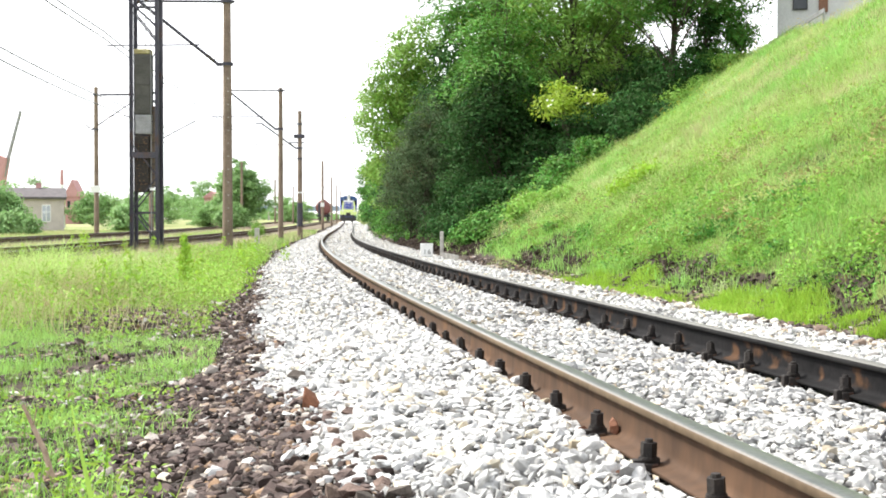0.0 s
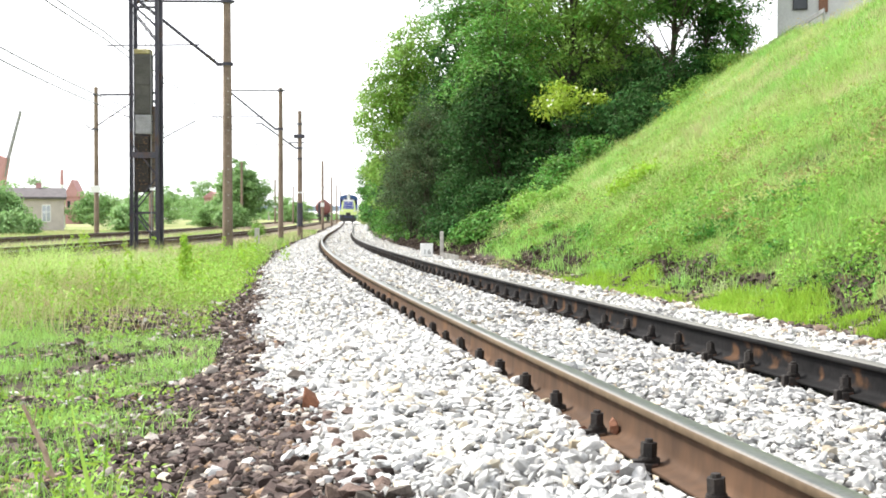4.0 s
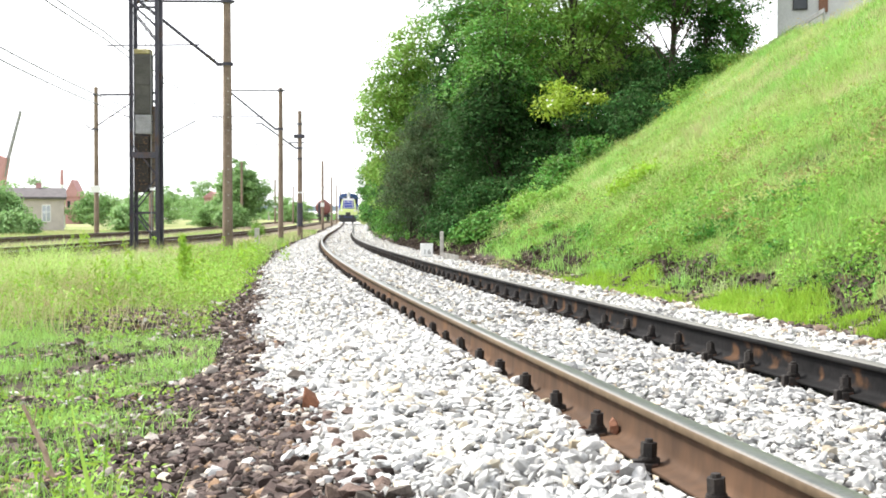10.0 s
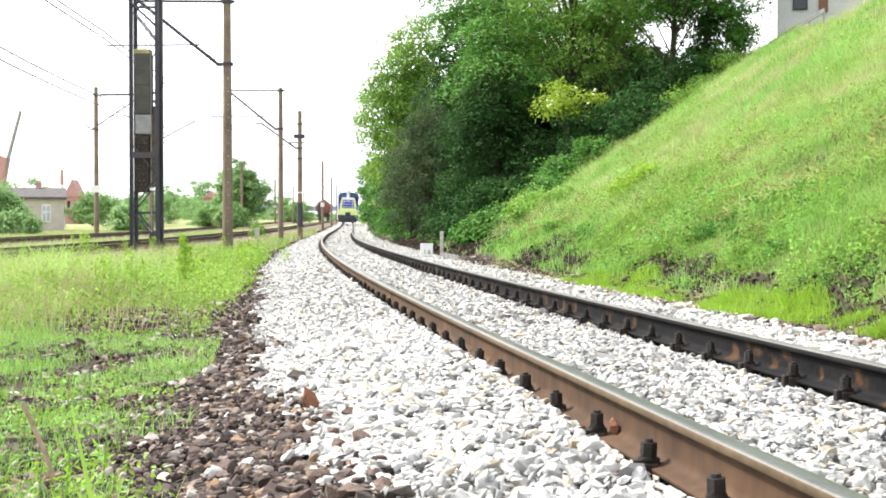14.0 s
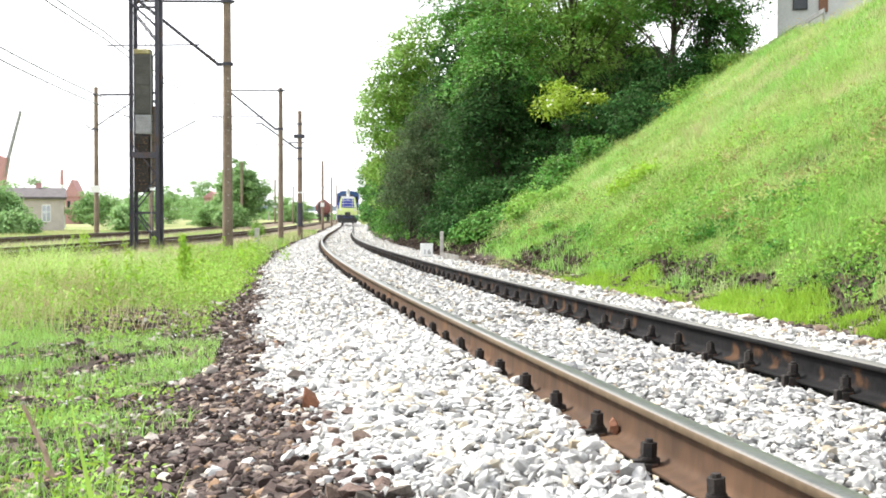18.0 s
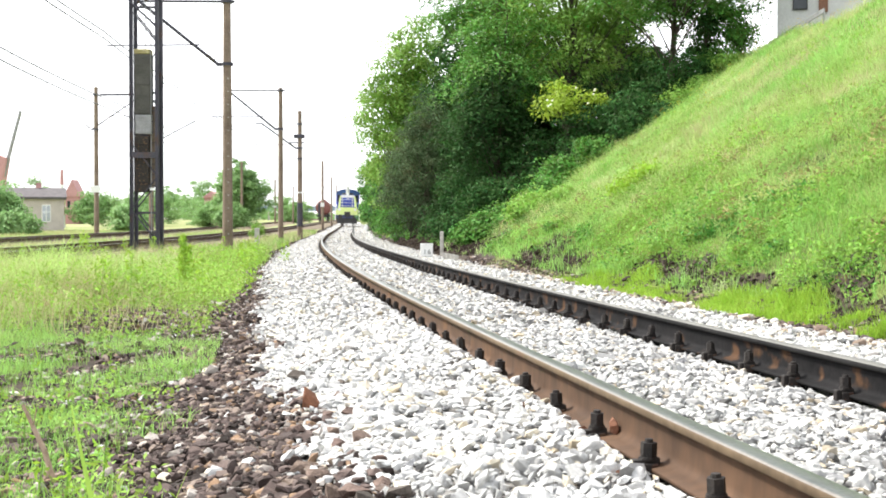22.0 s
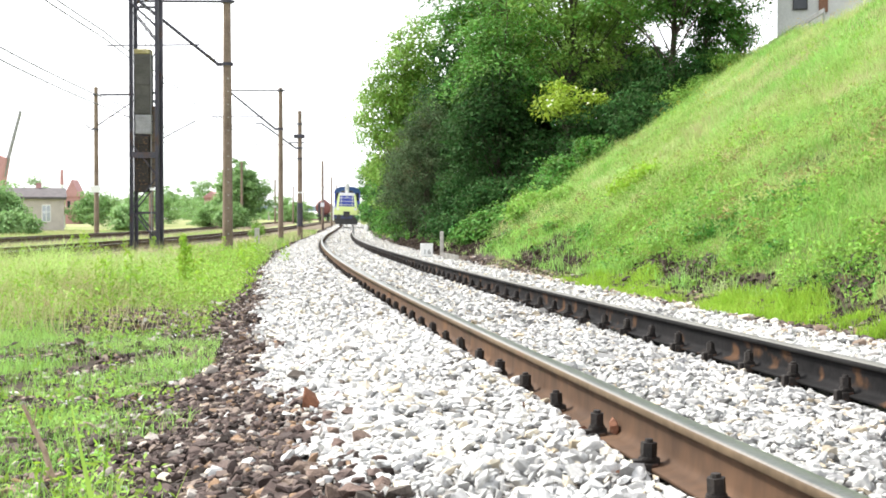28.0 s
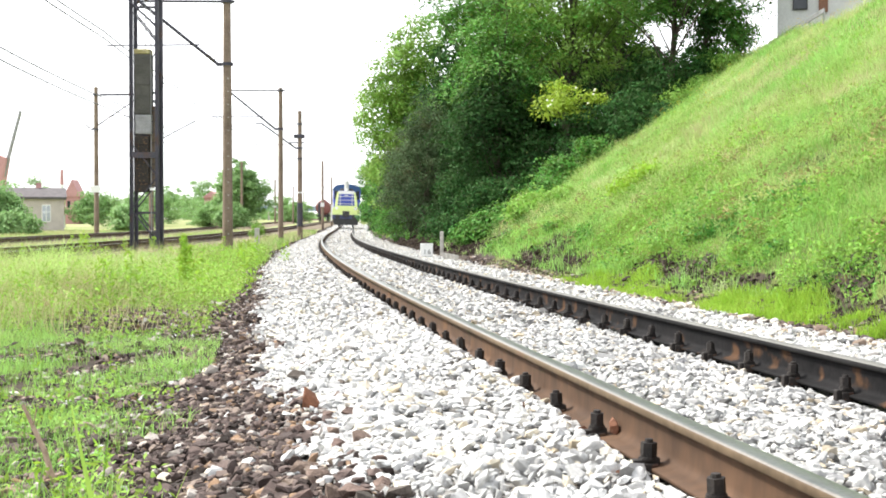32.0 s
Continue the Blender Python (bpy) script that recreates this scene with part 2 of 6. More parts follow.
M_DRY = material("dry_brown_leaves", (0.17, 0.14, 0.055), (0.3, 0.25, 0.11), 2, 0.8, 0, 0, 8, island=0.35, through_light=0.3, spec=0.2)
M_ROOF = material("grey_felt_roof", (0.075, 0.066, 0.07), (0.13, 0.118, 0.122), 2, 0.9, 0, 0.4, 20)
# Brick red made paler and pinker: distance haze is put into the colour.
M_HAZED_BRICK = material("red_brick", (0.4, 0.21, 0.21), (0.5, 0.28, 0.28), 1.5, 0.9, 0, 0.3, 12)
M_DOOR = material("brown_door_paint", (0.14, 0.06, 0.03), (0.22, 0.1, 0.055), 3, 0.6, 0, 0.1, 30)
# Pale base: daylight on the hut's panes is put into the glass colour.
M_PALE_GLASS = material("sunlit_window_glass", (0.3, 0.33, 0.36), (0.42, 0.45, 0.48), 1, 0.06, 0.6, 0, 5)
M_BEAM = material("grimy_dark_blue_paint", (0.03, 0.04, 0.1), (0.07, 0.085, 0.16), 3, 0.6, 0, 0.1, 30)
# Bridge tint: haze over the distance is put into this blue-grey.
M_HAZE_BLUE = material("haze_blue_grey", (0.2, 0.27, 0.36), (0.3, 0.37, 0.46), 0.5, 0.8, 0, 0.1, 8)
M_WIRE = material("dull_copper_wire", (0.06, 0.065, 0.07), (0.11, 0.115, 0.12), 2, 0.6, 0.3, 0, 20)


# ---- the plan: the near track's centre line ----
G = 1.502                                     # between rail centres
CANT = 0.0355                                 # the inner rail lies lower
RAIL_H = 0.172
STEP = 0.5
A_END = 700.0
ARC = np.arange(-60, A_END + 0.01, STEP)
BEND = np.interp(ARC, [-60, 0, 15, 30, 50, 80, 120, 170, 240, 700], [0.0013, 0.00128, 0.00195, 0.00105, 0.00082, 0.00031, -1e-05, -4e-05, -5e-05, 0])
RISE = np.interp(ARC, [-60, 0, 30, 60, 100, 150, 200, 240, 700], [0, 0, 0, -0.005, 0.105, 0.371, 0.723, 1.036, 4.4])
I0 = int(60 / STEP)
HEAD = np.concatenate([[0], np.cumsum((BEND[1:] + BEND[:-1]) / 2 * STEP)])
HEAD = HEAD - HEAD[I0] - 0.1551
CX = np.concatenate([[0], np.cumsum((np.sin(HEAD[1:]) + np.sin(HEAD[:-1])) / 2 * STEP)])
CY = np.concatenate([[0], np.cumsum((np.cos(HEAD[1:]) + np.cos(HEAD[:-1])) / 2 * STEP)])
CX, CY = CX - CX[I0] + 2.09, CY - CY[I0]


def track(a):
    """Centre line at arc a: x, y, rise, heading (clockwise from +y)."""
    return tuple(np.interp(a, ARC, v) for v in (CX, CY, RISE, HEAD))


def place(l, a):
    """World x, y of the point l metres to the right of the centre line at arc a; beyond the ends it goes on straight."""
    x, y, _, h = track(a)
    over = np.maximum(a - A_END, 0) + np.minimum(a + 60, 0)
    return x + l * np.cos(h) + over * np.sin(h), y - l * np.sin(h) + over * np.cos(h)


def rise(a):
    return np.interp(a, ARC, RISE)


def hash_noise(x, y, s, seed=0):
    """Smooth value noise, 0 to 1, over arrays."""
    x, y = np.asarray(x, float) / s + 100.5, np.asarray(y, float) / s + 100.5
    xi, yi = np.floor(x), np.floor(y)
    u, v = x - xi, y - yi
    u, v = u * u * (3 - 2 * u), v * v * (3 - 2 * v)

    def corner(i, j):
        q = np.sin(i * 127.1 + j * 311.7 + seed * 74.7) * 43758.5453
        return q - np.floor(q)
    return (corner(xi, yi) * (1 - u) + corner(xi + 1, yi) * u) * (1 - v) + (corner(xi, yi + 1) * (1 - u) + corner(xi + 1, yi + 1) * u) * v


def line_b(y):
    return -8.6 - 0.0565 * y


def line_c(y):
    return -16.0 - 0.062 * y


FOOT_L, CREST_L, CREST_Z = 2.55, 13.1, 6.35    # the embankment beside the track


# bare hollows on the bank: across, along, half-widths across and along
HOLLOWS = ((3.25, 36.2, 0.5, 2.4), (3.2, 33.0, 0.4, 2.0), (3.65, 30.4, 0.3, 1.0), (2.95, 24.6, 0.22, 1.7), (3.1, 21.6, 0.26, 1.7), (3.42, 20.9, 0.18, 0.6), (3.02, 16.6, 0.27, 0.95), (3.15, 15.5, 0.22, 0.6), (3.06, 14.5, 0.22, 0.8), (3.02, 13.1, 0.2, 0.6), (2.92, 11.3, 0.18, 0.45), (3.06, 10.9, 0.2, 0.35), (2.88, 10.4, 0.14, 0.5), (3.05, 9.9, 0.2, 0.3), (5.6, 17.9, 0.5, 0.5))


def ground(l, a):
    """Height of the ground sheet."""
    l, a = np.asarray(l, float), np.asarray(a, float)
    x, y = place(l, a)
    base = rise(a)
    flat = np.interp(l, [-8, -3.2, -2.5, -1.35, -0.92, -0.78, -0.6, 0.5, 0.62, 0.8, 2.0, FOOT_L], [-0.33, -0.34, -0.31, -0.05, -0.012, -0.03, -0.03, -0.068, -0.066, -0.07, -0.07, -0.11])
    rough = (hash_noise(x, y, 2.3, 1) - 0.5) * 0.13 + (hash_noise(x, y, 0.7, 2) - 0.5) * 0.05
    flat = flat + rough * np.clip((-l - 2.2) / 1.0, 0, 1)
    # ballast heaped against the outer rail's foot
    flat = flat + 0.025 * np.exp(-((l + 0.93) / 0.13) ** 2) * np.clip((a - 4.6) / 1.5, 0, 1) + 0.012 * np.exp(-((l - 0.58) / 0.1) ** 2) * np.clip((a - 12) / 6, 0, 1)
    # beds of the two tracks beyond
    for line in (line_b, line_c):
        off = np.abs(x - line(y))
        flat = np.maximum(flat, np.interp(off, [0, 1.5, 2.6, 3.0], [-0.03, -0.03, -0.4, -9]))
    # embankment
    u = np.clip((l - FOOT_L) / (CREST_L - FOOT_L), 0, 1.0)
    bank = CREST_Z * (u - 0.04 * np.sin(u * math.pi) ** 2)
    bank = bank + np.clip(u * 12, 0, 1) * ((hash_noise(x, y, 3.1, 3) - 0.5) * 0.42 + (hash_noise(x, y, 1.1, 4) - 0.5) * 0.2) * np.clip((1.02 - u) * 10, 0, 1)
    for hl, ha, rl, ra in HOLLOWS:
        bank = bank - 0.09 * np.exp(-((l - hl) / (rl * 1.2)) ** 2 - ((a - ha) / (ra * 1.2)) ** 2)
    far_left = np.clip((-l - 60) / 400, 0, 1) * 2.0
    return base + flat + bank - far_left


def bare_bank(l, a, x, y):
    """Bare earth on the bank, 0 to 1."""
    n = 0.65 * hash_noise(x, y, 1.3, 21) + 0.35 * hash_noise(x, y, 0.45, 26)
    bare = np.clip((n - 0.7) * 9, 0, 0.6) * np.clip((4.2 - l) / 0.5, 0, 1)
    for hl, ha, rl, ra in HOLLOWS:
        away = ((l - hl) / rl) ** 2 + ((a - ha) / ra) ** 2
        bare = np.maximum(bare, np.clip(1.5 - away - 0.9 * (hash_noise(x, y, 0.22, 19) - 0.35), 0, 1))
    return bare * np.clip((l - 2.72) / 0.1, 0, 1)


def ground_at(x, y):
    """Height of the ground under a world point."""
    a = y
    for _ in range(6):
        cx, cy, _, h = track(a)
        a = a + (x - cx) * math.sin(h) + (y - cy) * math.cos(h)
    cx, cy, _, h = track(a)
    l = (x - cx) * math.cos(h) - (y - cy) * math.sin(h)
    return float(ground(l, a))


# ---- mesh helpers ----
def mesh_from(name, verts, faces, mats, index=None, smooth=False):
    me = bpy.data.meshes.new(name)
    me.from_pydata(verts if isinstance(verts, list) else verts.tolist(), [], faces if isinstance(faces, list) else faces.tolist())
    for m in mats if isinstance(mats, (list, tuple)) else [mats]:
        me.materials.append(m)
    if index is not None:
        me.polygons.foreach_set("material_index", np.asarray(index, np.int32))
    if smooth:
        me.polygons.foreach_set("use_smooth", np.ones(len(me.polygons), bool))
    me.update()
    return me


def part(name, bm, material_, parent, label=""):
    """One bmesh, or mesh, as one object under a thing or part."""
    if isinstance(bm, bmesh.types.BMesh):
        me = bpy.data.meshes.new(name)
        bm.to_mesh(me)
        bm.free()
        me.materials.append(material_)
    else:
        me = bm
    ob = new(name, me)
    if parent:
        ob.parent = parent
    return tagged(ob, label)


def box(bm, x0, x1, y0, y1, z0, z1, bevel=0.0):
    r = bmesh.ops.create_cube(bm, size=1, matrix=Matrix.Translation(((x0 + x1) / 2, (y0 + y1) / 2, (z0 + z1) / 2)) @ Matrix.Diagonal((x1 - x0, y1 - y0, z1 - z0, 1)))
    if bevel:
        es = {e for v in r["verts"] for e in v.link_edges}
        bmesh.ops.bevel(bm, geom=list(es), offset=bevel, segments=2, affect="EDGES", profile=0.5)
    return bm


def boxed(*args, bevel=0.0):
    return box(bmesh.new(), *args, bevel=bevel)


def rod(bm, p, q, r0, r1=None, n=8):
    p, q = Vector(p), Vector(q)
    d = q - p
    m = Matrix.Translation((p + q) / 2) @ d.to_track_quat("Z", "Y").to_matrix().to_4x4()
    bmesh.ops.create_cone(bm, cap_ends=True, segments=n, radius1=r0, radius2=r0 if r1 is None else r1, depth=d.length, matrix=m)
    return bm


def rodded(*args, **kw):
    return rod(bmesh.new(), *args, **kw)


def prism(bm, outline, y0, y1):
    """An outline in x, z drawn out from y0 to y1."""
    f = [bm.verts.new((x, y0, z)) for x, z in outline]
    g = [bm.verts.new((x, y1, z)) for x, z in outline]
    bm.faces.new(f)
    bm.faces.new(g[::-1])
    for i in range(len(f)):
        j = (i + 1) % len(f)
        bm.faces.new((f[j], f[i], g[i], g[j]))
    bmesh.ops.recalc_face_normals(bm, faces=bm.faces)
    return bm


def empty(name, m, label, category, group="", kind=""):
    ob = new(name)
    ob.empty_display_size = 0.2
    ob.matrix_world = m
    return tagged(ob, label, category, group, kind)


# ---- ground: one sheet to the horizon ----
def build_ground():
    ls = np.unique(np.concatenate([-np.geomspace(34, 1500, 26), np.arange(-34, -4, 0.5), np.arange(-4, 3.6, 0.1), np.arange(3.6, 14, 0.4), np.geomspace(14, 330, 14)]).round(3))
    aa = np.unique(np.concatenate([np.arange(-60, 0, 5), np.arange(0, 45, 0.45), np.arange(45, 120, 1.5), np.arange(120, 320, 6), np.geomspace(320, 2600, 22)]).round(3))
    L, A = np.meshgrid(ls, aa)
    x, y = place(L, A)
    z = ground(L, A)
    w = len(ls)
    verts = np.stack([x.ravel(), y.ravel(), z.ravel()], 1)
    i = (np.arange(len(aa) - 1)[:, None] * w + np.arange(w - 1)[None, :]).ravel()
    faces = np.stack([i, i + 1, i + w + 1, i + w], 1)
    lc, xc, yc, ac = L.ravel()[i] + 0.07, x.ravel()[i], y.ravel()[i], A.ravel()[i]
    idx = np.full(len(i), 2)
    idx[(lc < -8) | (ac > 60)] = 5
    idx[(lc > -2.2) & (lc < 2.45)] = 0
    # near the camera, the bed whose colour holds the stones' gap shade
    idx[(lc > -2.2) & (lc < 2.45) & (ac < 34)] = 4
    idx[(lc <= -2.2) & (lc > -3.4)] = 1
    idx[(lc <= -3.4) & (lc > -8) & (ac < 15)] = 1
    idx[(lc >= 2.45) & (ac > 37) & (ac < 420)] = 2
    idx[(lc >= 2.45) & (lc < 7.0) & (ac > 37) & (ac < 200)] = 1
    idx[(lc >= 2.45) & (lc < 4.7) & (ac > 28) & (ac < 60)] = 1
    idx[(lc >= 3.0) & (lc < 13.0) & (ac > 39) & (ac < 70)] = 1
    idx[(lc >= 2.8) & (lc < 6.0) & (bare_bank(lc, ac, xc, yc) > 0.25)] = 1
    idx[(np.abs(xc - line_b(yc)) < 2.3) | (np.abs(xc - line_c(yc)) < 2.3)] = 3
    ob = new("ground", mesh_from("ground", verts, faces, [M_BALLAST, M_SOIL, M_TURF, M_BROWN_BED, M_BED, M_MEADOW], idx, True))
    tagged(ob, "grassy ground with a pale ballast bed and steep bank", "ground", kind="structure")


build_ground()

# ---- rails ----
HALF = [(0.075, 0.0), (0.075, 0.011), (0.073, 0.013), (0.04, 0.021), (0.022, 0.029), (0.013, 0.04), (0.0095, 0.055), (0.0085, 0.09), (0.0095, 0.123), (0.014, 0.134), (0.024, 0.1385), (0.034, 0.1415), (0.036, 0.144), (0.036, 0.158), (0.034, 0.165), (0.029, 0.1695), (0.02, 0.172), (0.005, 0.1725)]
PROFILE = HALF + [(-x, z) for x, z in HALF[::-1]]


def rail_mesh(name, xs, ys, zs, hs, side, run=None, band=-0.03, head=None, edge=None):
    pr = np.array(PROFILE)
    n = len(pr)
    X = xs[:, None] + pr[None, :, 0] * np.cos(hs)[:, None]
    Y = ys[:, None] - pr[None, :, 0] * np.sin(hs)[:, None]
    Z = zs[:, None] + pr[None, :, 1]
    verts = np.stack([X.ravel(), Y.ravel(), Z.ravel()], 1)
    faces, idx = [], []
    for k in range(len(xs) - 1):
        for j in range(n):
            j2 = (j + 1) % n
            faces.append((k * n + j, k * n + j2, (k + 1) * n + j2, (k + 1) * n + j))
            mx, mz = (pr[j] + pr[j2]) / 2
            # index 3 is the corner strip with the highlight in its colour
            idx.append(3 if 0.164 < mz < 0.1685 and mx < -0.03 else 1 if mz > 0.1685 and mx > band else 2 if mz > 0.133 else 0)
    return mesh_from(name, verts, faces, [side, run or M_RUN, head or side, edge or run or M_RUN], idx, True)


def foot_height(l, a):
    return rise(a) - CANT * (l + G / 2) / G


SLEEPER, PHASE = 0.6, 3.6272


def build_track():
    a = np.unique(np.concatenate([np.arange(-58, 60, 0.5), np.arange(60, 420, 2.0)]))
    rails = []
    for l, mat_, label, run, band, head in ((-G / 2, M_RAIL_BROWN, "rusty brown steel rail with a worn bright head", M_RUN, -0.03, M_HEAD_BROWN), (G / 2, M_RAIL_DARK, "dark oily steel rail with rust stains on its web", M_RUN_PALE, -0.04, M_HEAD_DARK)):
        x, y = place(l, a)
        ob = new("rail", rail_mesh("rail", x, y, foot_height(l, a), track(a)[3], mat_, run, band, head, M_EDGE if l < 0 else run))
        tagged(ob, label, "rail", "rails of the near track", "structure")
        rails.append(ob)
    # fastenings: clip on a ribbed plate, with a bolt and nut
    bm = bmesh.new()
    box(bm, -0.05, 0.05, -0.045, 0.045, -0.05, -0.014, 0.004)
    for s in (-1, 1):
        box(bm, -0.03, 0.026, s * 0.026 - 0.007, s * 0.026 + 0.007, -0.02, 0.026, 0.004)
    box(bm, -0.028, 0.034, -0.021, 0.021, 0.016, 0.044, 0.007)
    box(bm, -0.054, -0.028, -0.02, 0.02, -0.02, 0.036, 0.005)
    plate = bpy.data.meshes.new("clip")
    bm.to_mesh(plate)
    bm.free()
    plate.materials.append(M_IRON)
    bm = bmesh.new()
    rod(bm, (0, 0, 0.042), (0, 0, 0.05), 0.029, n=14)
    rod(bm, (0, 0, 0.05), (0, 0, 0.056), 0.025, n=14)
    rod(bm, (0, 0, 0.055), (0, 0, 0.094), 0.026, 0.0255, n=6)
    rod(bm, (0, 0, 0.093), (0, 0, 0.105), 0.0145, 0.013, n=8)
    bolt = bpy.data.meshes.new("bolt")
    bm.to_mesh(bolt)
    bm.free()
    bolt.materials.append(M_IRON)
    rng = random.Random(3)
    for rail, l, side, count in ((rails[0], -G / 2, -1, 120), (rails[1], G / 2, -1, 150), (rails[0], -G / 2, 1, 24), (rails[1], G / 2, 1, 10)):
        for i in range(-22, count):
            a0 = PHASE + SLEEPER * i
            x, y = place(l + side * 0.075, a0)
            h = float(track(a0)[3])
            clip = new("clip", plate)
            clip.parent = rail
            clip.matrix_world = pose(float(x), float(y), float(foot_height(l, a0)), 0, 0, -math.degrees(h) + rng.uniform(-4, 4) + (180 if side > 0 else 0))
            nut = new("bolt", bolt)
            nut.parent = clip
            nut.matrix_basis = pose(0, 0, rng.uniform(-0.006, 0.006), rng.uniform(-4, 4), rng.uniform(-4, 4), rng.uniform(0, 60))
    for name, line, offs in (("rail", line_b, (-0.751, 0.751)), ("rail", line_c, (-0.751, 0.751))):
        ys = np.concatenate([np.arange(5, 150, 5.0), np.arange(150, 900, 25.0)])
        for o in offs:
            ob = new(name, rail_mesh(name, line(ys) + o, ys, rise(ys) + 0.0, np.full(len(ys), -0.06), M_RAIL_BROWN))
            tagged(ob, "rusty rail of a track beyond the weeds", "rail", "rails of the far tracks", "structure")
    sleeper = boxed(-1.25, 1.25, -0.13, 0.13, -0.13, 0.0, bevel=0.012)
    beam = bpy.data.meshes.new("sleeper")
    sleeper.to_mesh(beam)
    sleeper.free()
    beam.materials.append(M_SLEEPER)
    for line, y0, y1 in ((line_b, 28, 100), (line_c, 54, 115)):
        bed = empty("far_track", Matrix(), "dark wooden sleepers of a track beyond the weeds", "sleepers", kind="structure")
        for k in range(int((y1 - y0) / 0.63)):
            y = y0 + 0.63 * k
            ob = new("sleeper", beam)
            ob.parent = bed
            ob.matrix_basis = pose(float(line(y)), y, float(rise(y)) + 0.004, 0, 0, 3.4 + rng.uniform(-0.8, 0.8))


build_track()


def fast_mesh(name, verts, faces, mats, smooth=False):
    """Many alike faces (one array, all with the same number of corners)."""
    me = bpy.data.meshes.new(name)
    n, c = faces.shape
    me.vertices.add(len(verts))
    me.vertices.foreach_set("co", np.ascontiguousarray(verts, np.float32).ravel())
    me.loops.add(n * c)
    me.loops.foreach_set("vertex_index", np.ascontiguousarray(faces, np.int32).ravel())
    me.polygons.add(n)
    me.polygons.foreach_set("loop_start", np.arange(0, n * c, c, dtype=np.int32))
    me.polygons.foreach_set("loop_total", np.full(n, c, np.int32))
    for m in mats if isinstance(mats, (list, tuple)) else [mats]:
        me.materials.append(m)
    me.update(calc_edges=True)
    me.polygons.foreach_set("use_smooth", np.full(n, smooth))
    return me


# ---- stones ----
def stone_shapes(count, points, seed):
    rng = np.random.RandomState(seed)
    out = []
    for _ in range(count):
        p = rng.normal(size=(points, 3))
        p /= np.linalg.norm(p, axis=1)[:, None]
        p = np.sign(p) * np.abs(p) ** 0.75
        p *= rng.uniform(0.78, 1.0, (points, 1)) * np.array([1.2, 0.88, 0.52])
        bm = bmesh.new()
        vs = [bm.verts.new(q) for q in p]
        r = bmesh.ops.convex_hull(bm, input=vs)
        bmesh.ops.delete(bm, geom=[v for v in bm.verts if not v.link_faces], context="VERTS")
        bmesh.ops.triangulate(bm, faces=bm.faces)
        bm.verts.index_update()
        out.append((np.array([v.co[:] for v in bm.verts]), np.array([[v.index for v in f.verts] for f in bm.faces])))
        bm.free()
    return out


def turns(n, rng, flat=1.0):
    """Random rotation matrices; flat < 1 keeps the third axis near upright."""
    yaw, tilt, spin = rng.uniform(0, 2 * np.pi, n), rng.normal(0, flat, n), rng.uniform(0, 2 * np.pi, n)
    def rz(t):
        c, s, o, i = np.cos(t), np.sin(t), np.zeros(n), np.ones(n)
        return np.stack([c, -s, o, s, c, o, o, o, i], 1).reshape(n, 3, 3)
    def rx(t):
        c, s, o, i = np.cos(t), np.sin(t), np.zeros(n), np.ones(n)
        return np.stack([i, o, o, o, c, -s, o, s, c], 1).reshape(n, 3, 3)
    return rz(yaw) @ rx(tilt) @ rz(spin)


def stone_mesh(name, pos, size, shapes, mat_, rng, flat=0.55):
    allv, allf, base = [], [], 0
    pick = rng.randint(0, len(shapes), len(pos))
    for k, (v, f) in enumerate(shapes):
        sel = np.where(pick == k)[0]
        if not len(sel):
            continue
        s = rng.uniform(0.75, 1.25, (len(sel), 1, 3)) * size[sel, None, None]
        w = np.einsum("nij,nvj->nvi", turns(len(sel), rng, flat), v[None] * s) + pos[sel, None, :]
        allv.append(w.reshape(-1, 3))
        allf.append((f[None] + (np.arange(len(sel)) * len(v))[:, None, None] + base).reshape(-1, 3))
        base += len(sel) * len(v)
    return fast_mesh(name, np.concatenate(allv), np.concatenate(allf), mat_)


def white_share(l, a):
    """How far the pale ballast, rather than old brown stone, covers the shoulder."""
    edge = np.interp(a, [3, 4.4, 5.4, 7.8, 9.2, 14, 22, 30, 60], [-1.4, -1.5, -1.68, -1.86, -1.89, -1.86, -1.96, -2.1, -2.3])
    x, y = place(l, a)
    edge = edge - 0.06 + (hash_noise(x, y, 0.8, 7) - 0.5) * 0.2
    left = np.clip((l - edge) / 0.22 + 0.5, 0.03, 1.0)
    right_edge = np.interp(a, [3, 8, 20, 40, 60], [2.2, 2.25, 2.3, 2.35, 2.3]) + (hash_noise(x, y, 1.1, 8) - 0.5) * 0.4
    right = np.clip((right_edge - l) / 0.3 + 0.5, 0.0, 1)
    return np.minimum(left, right)


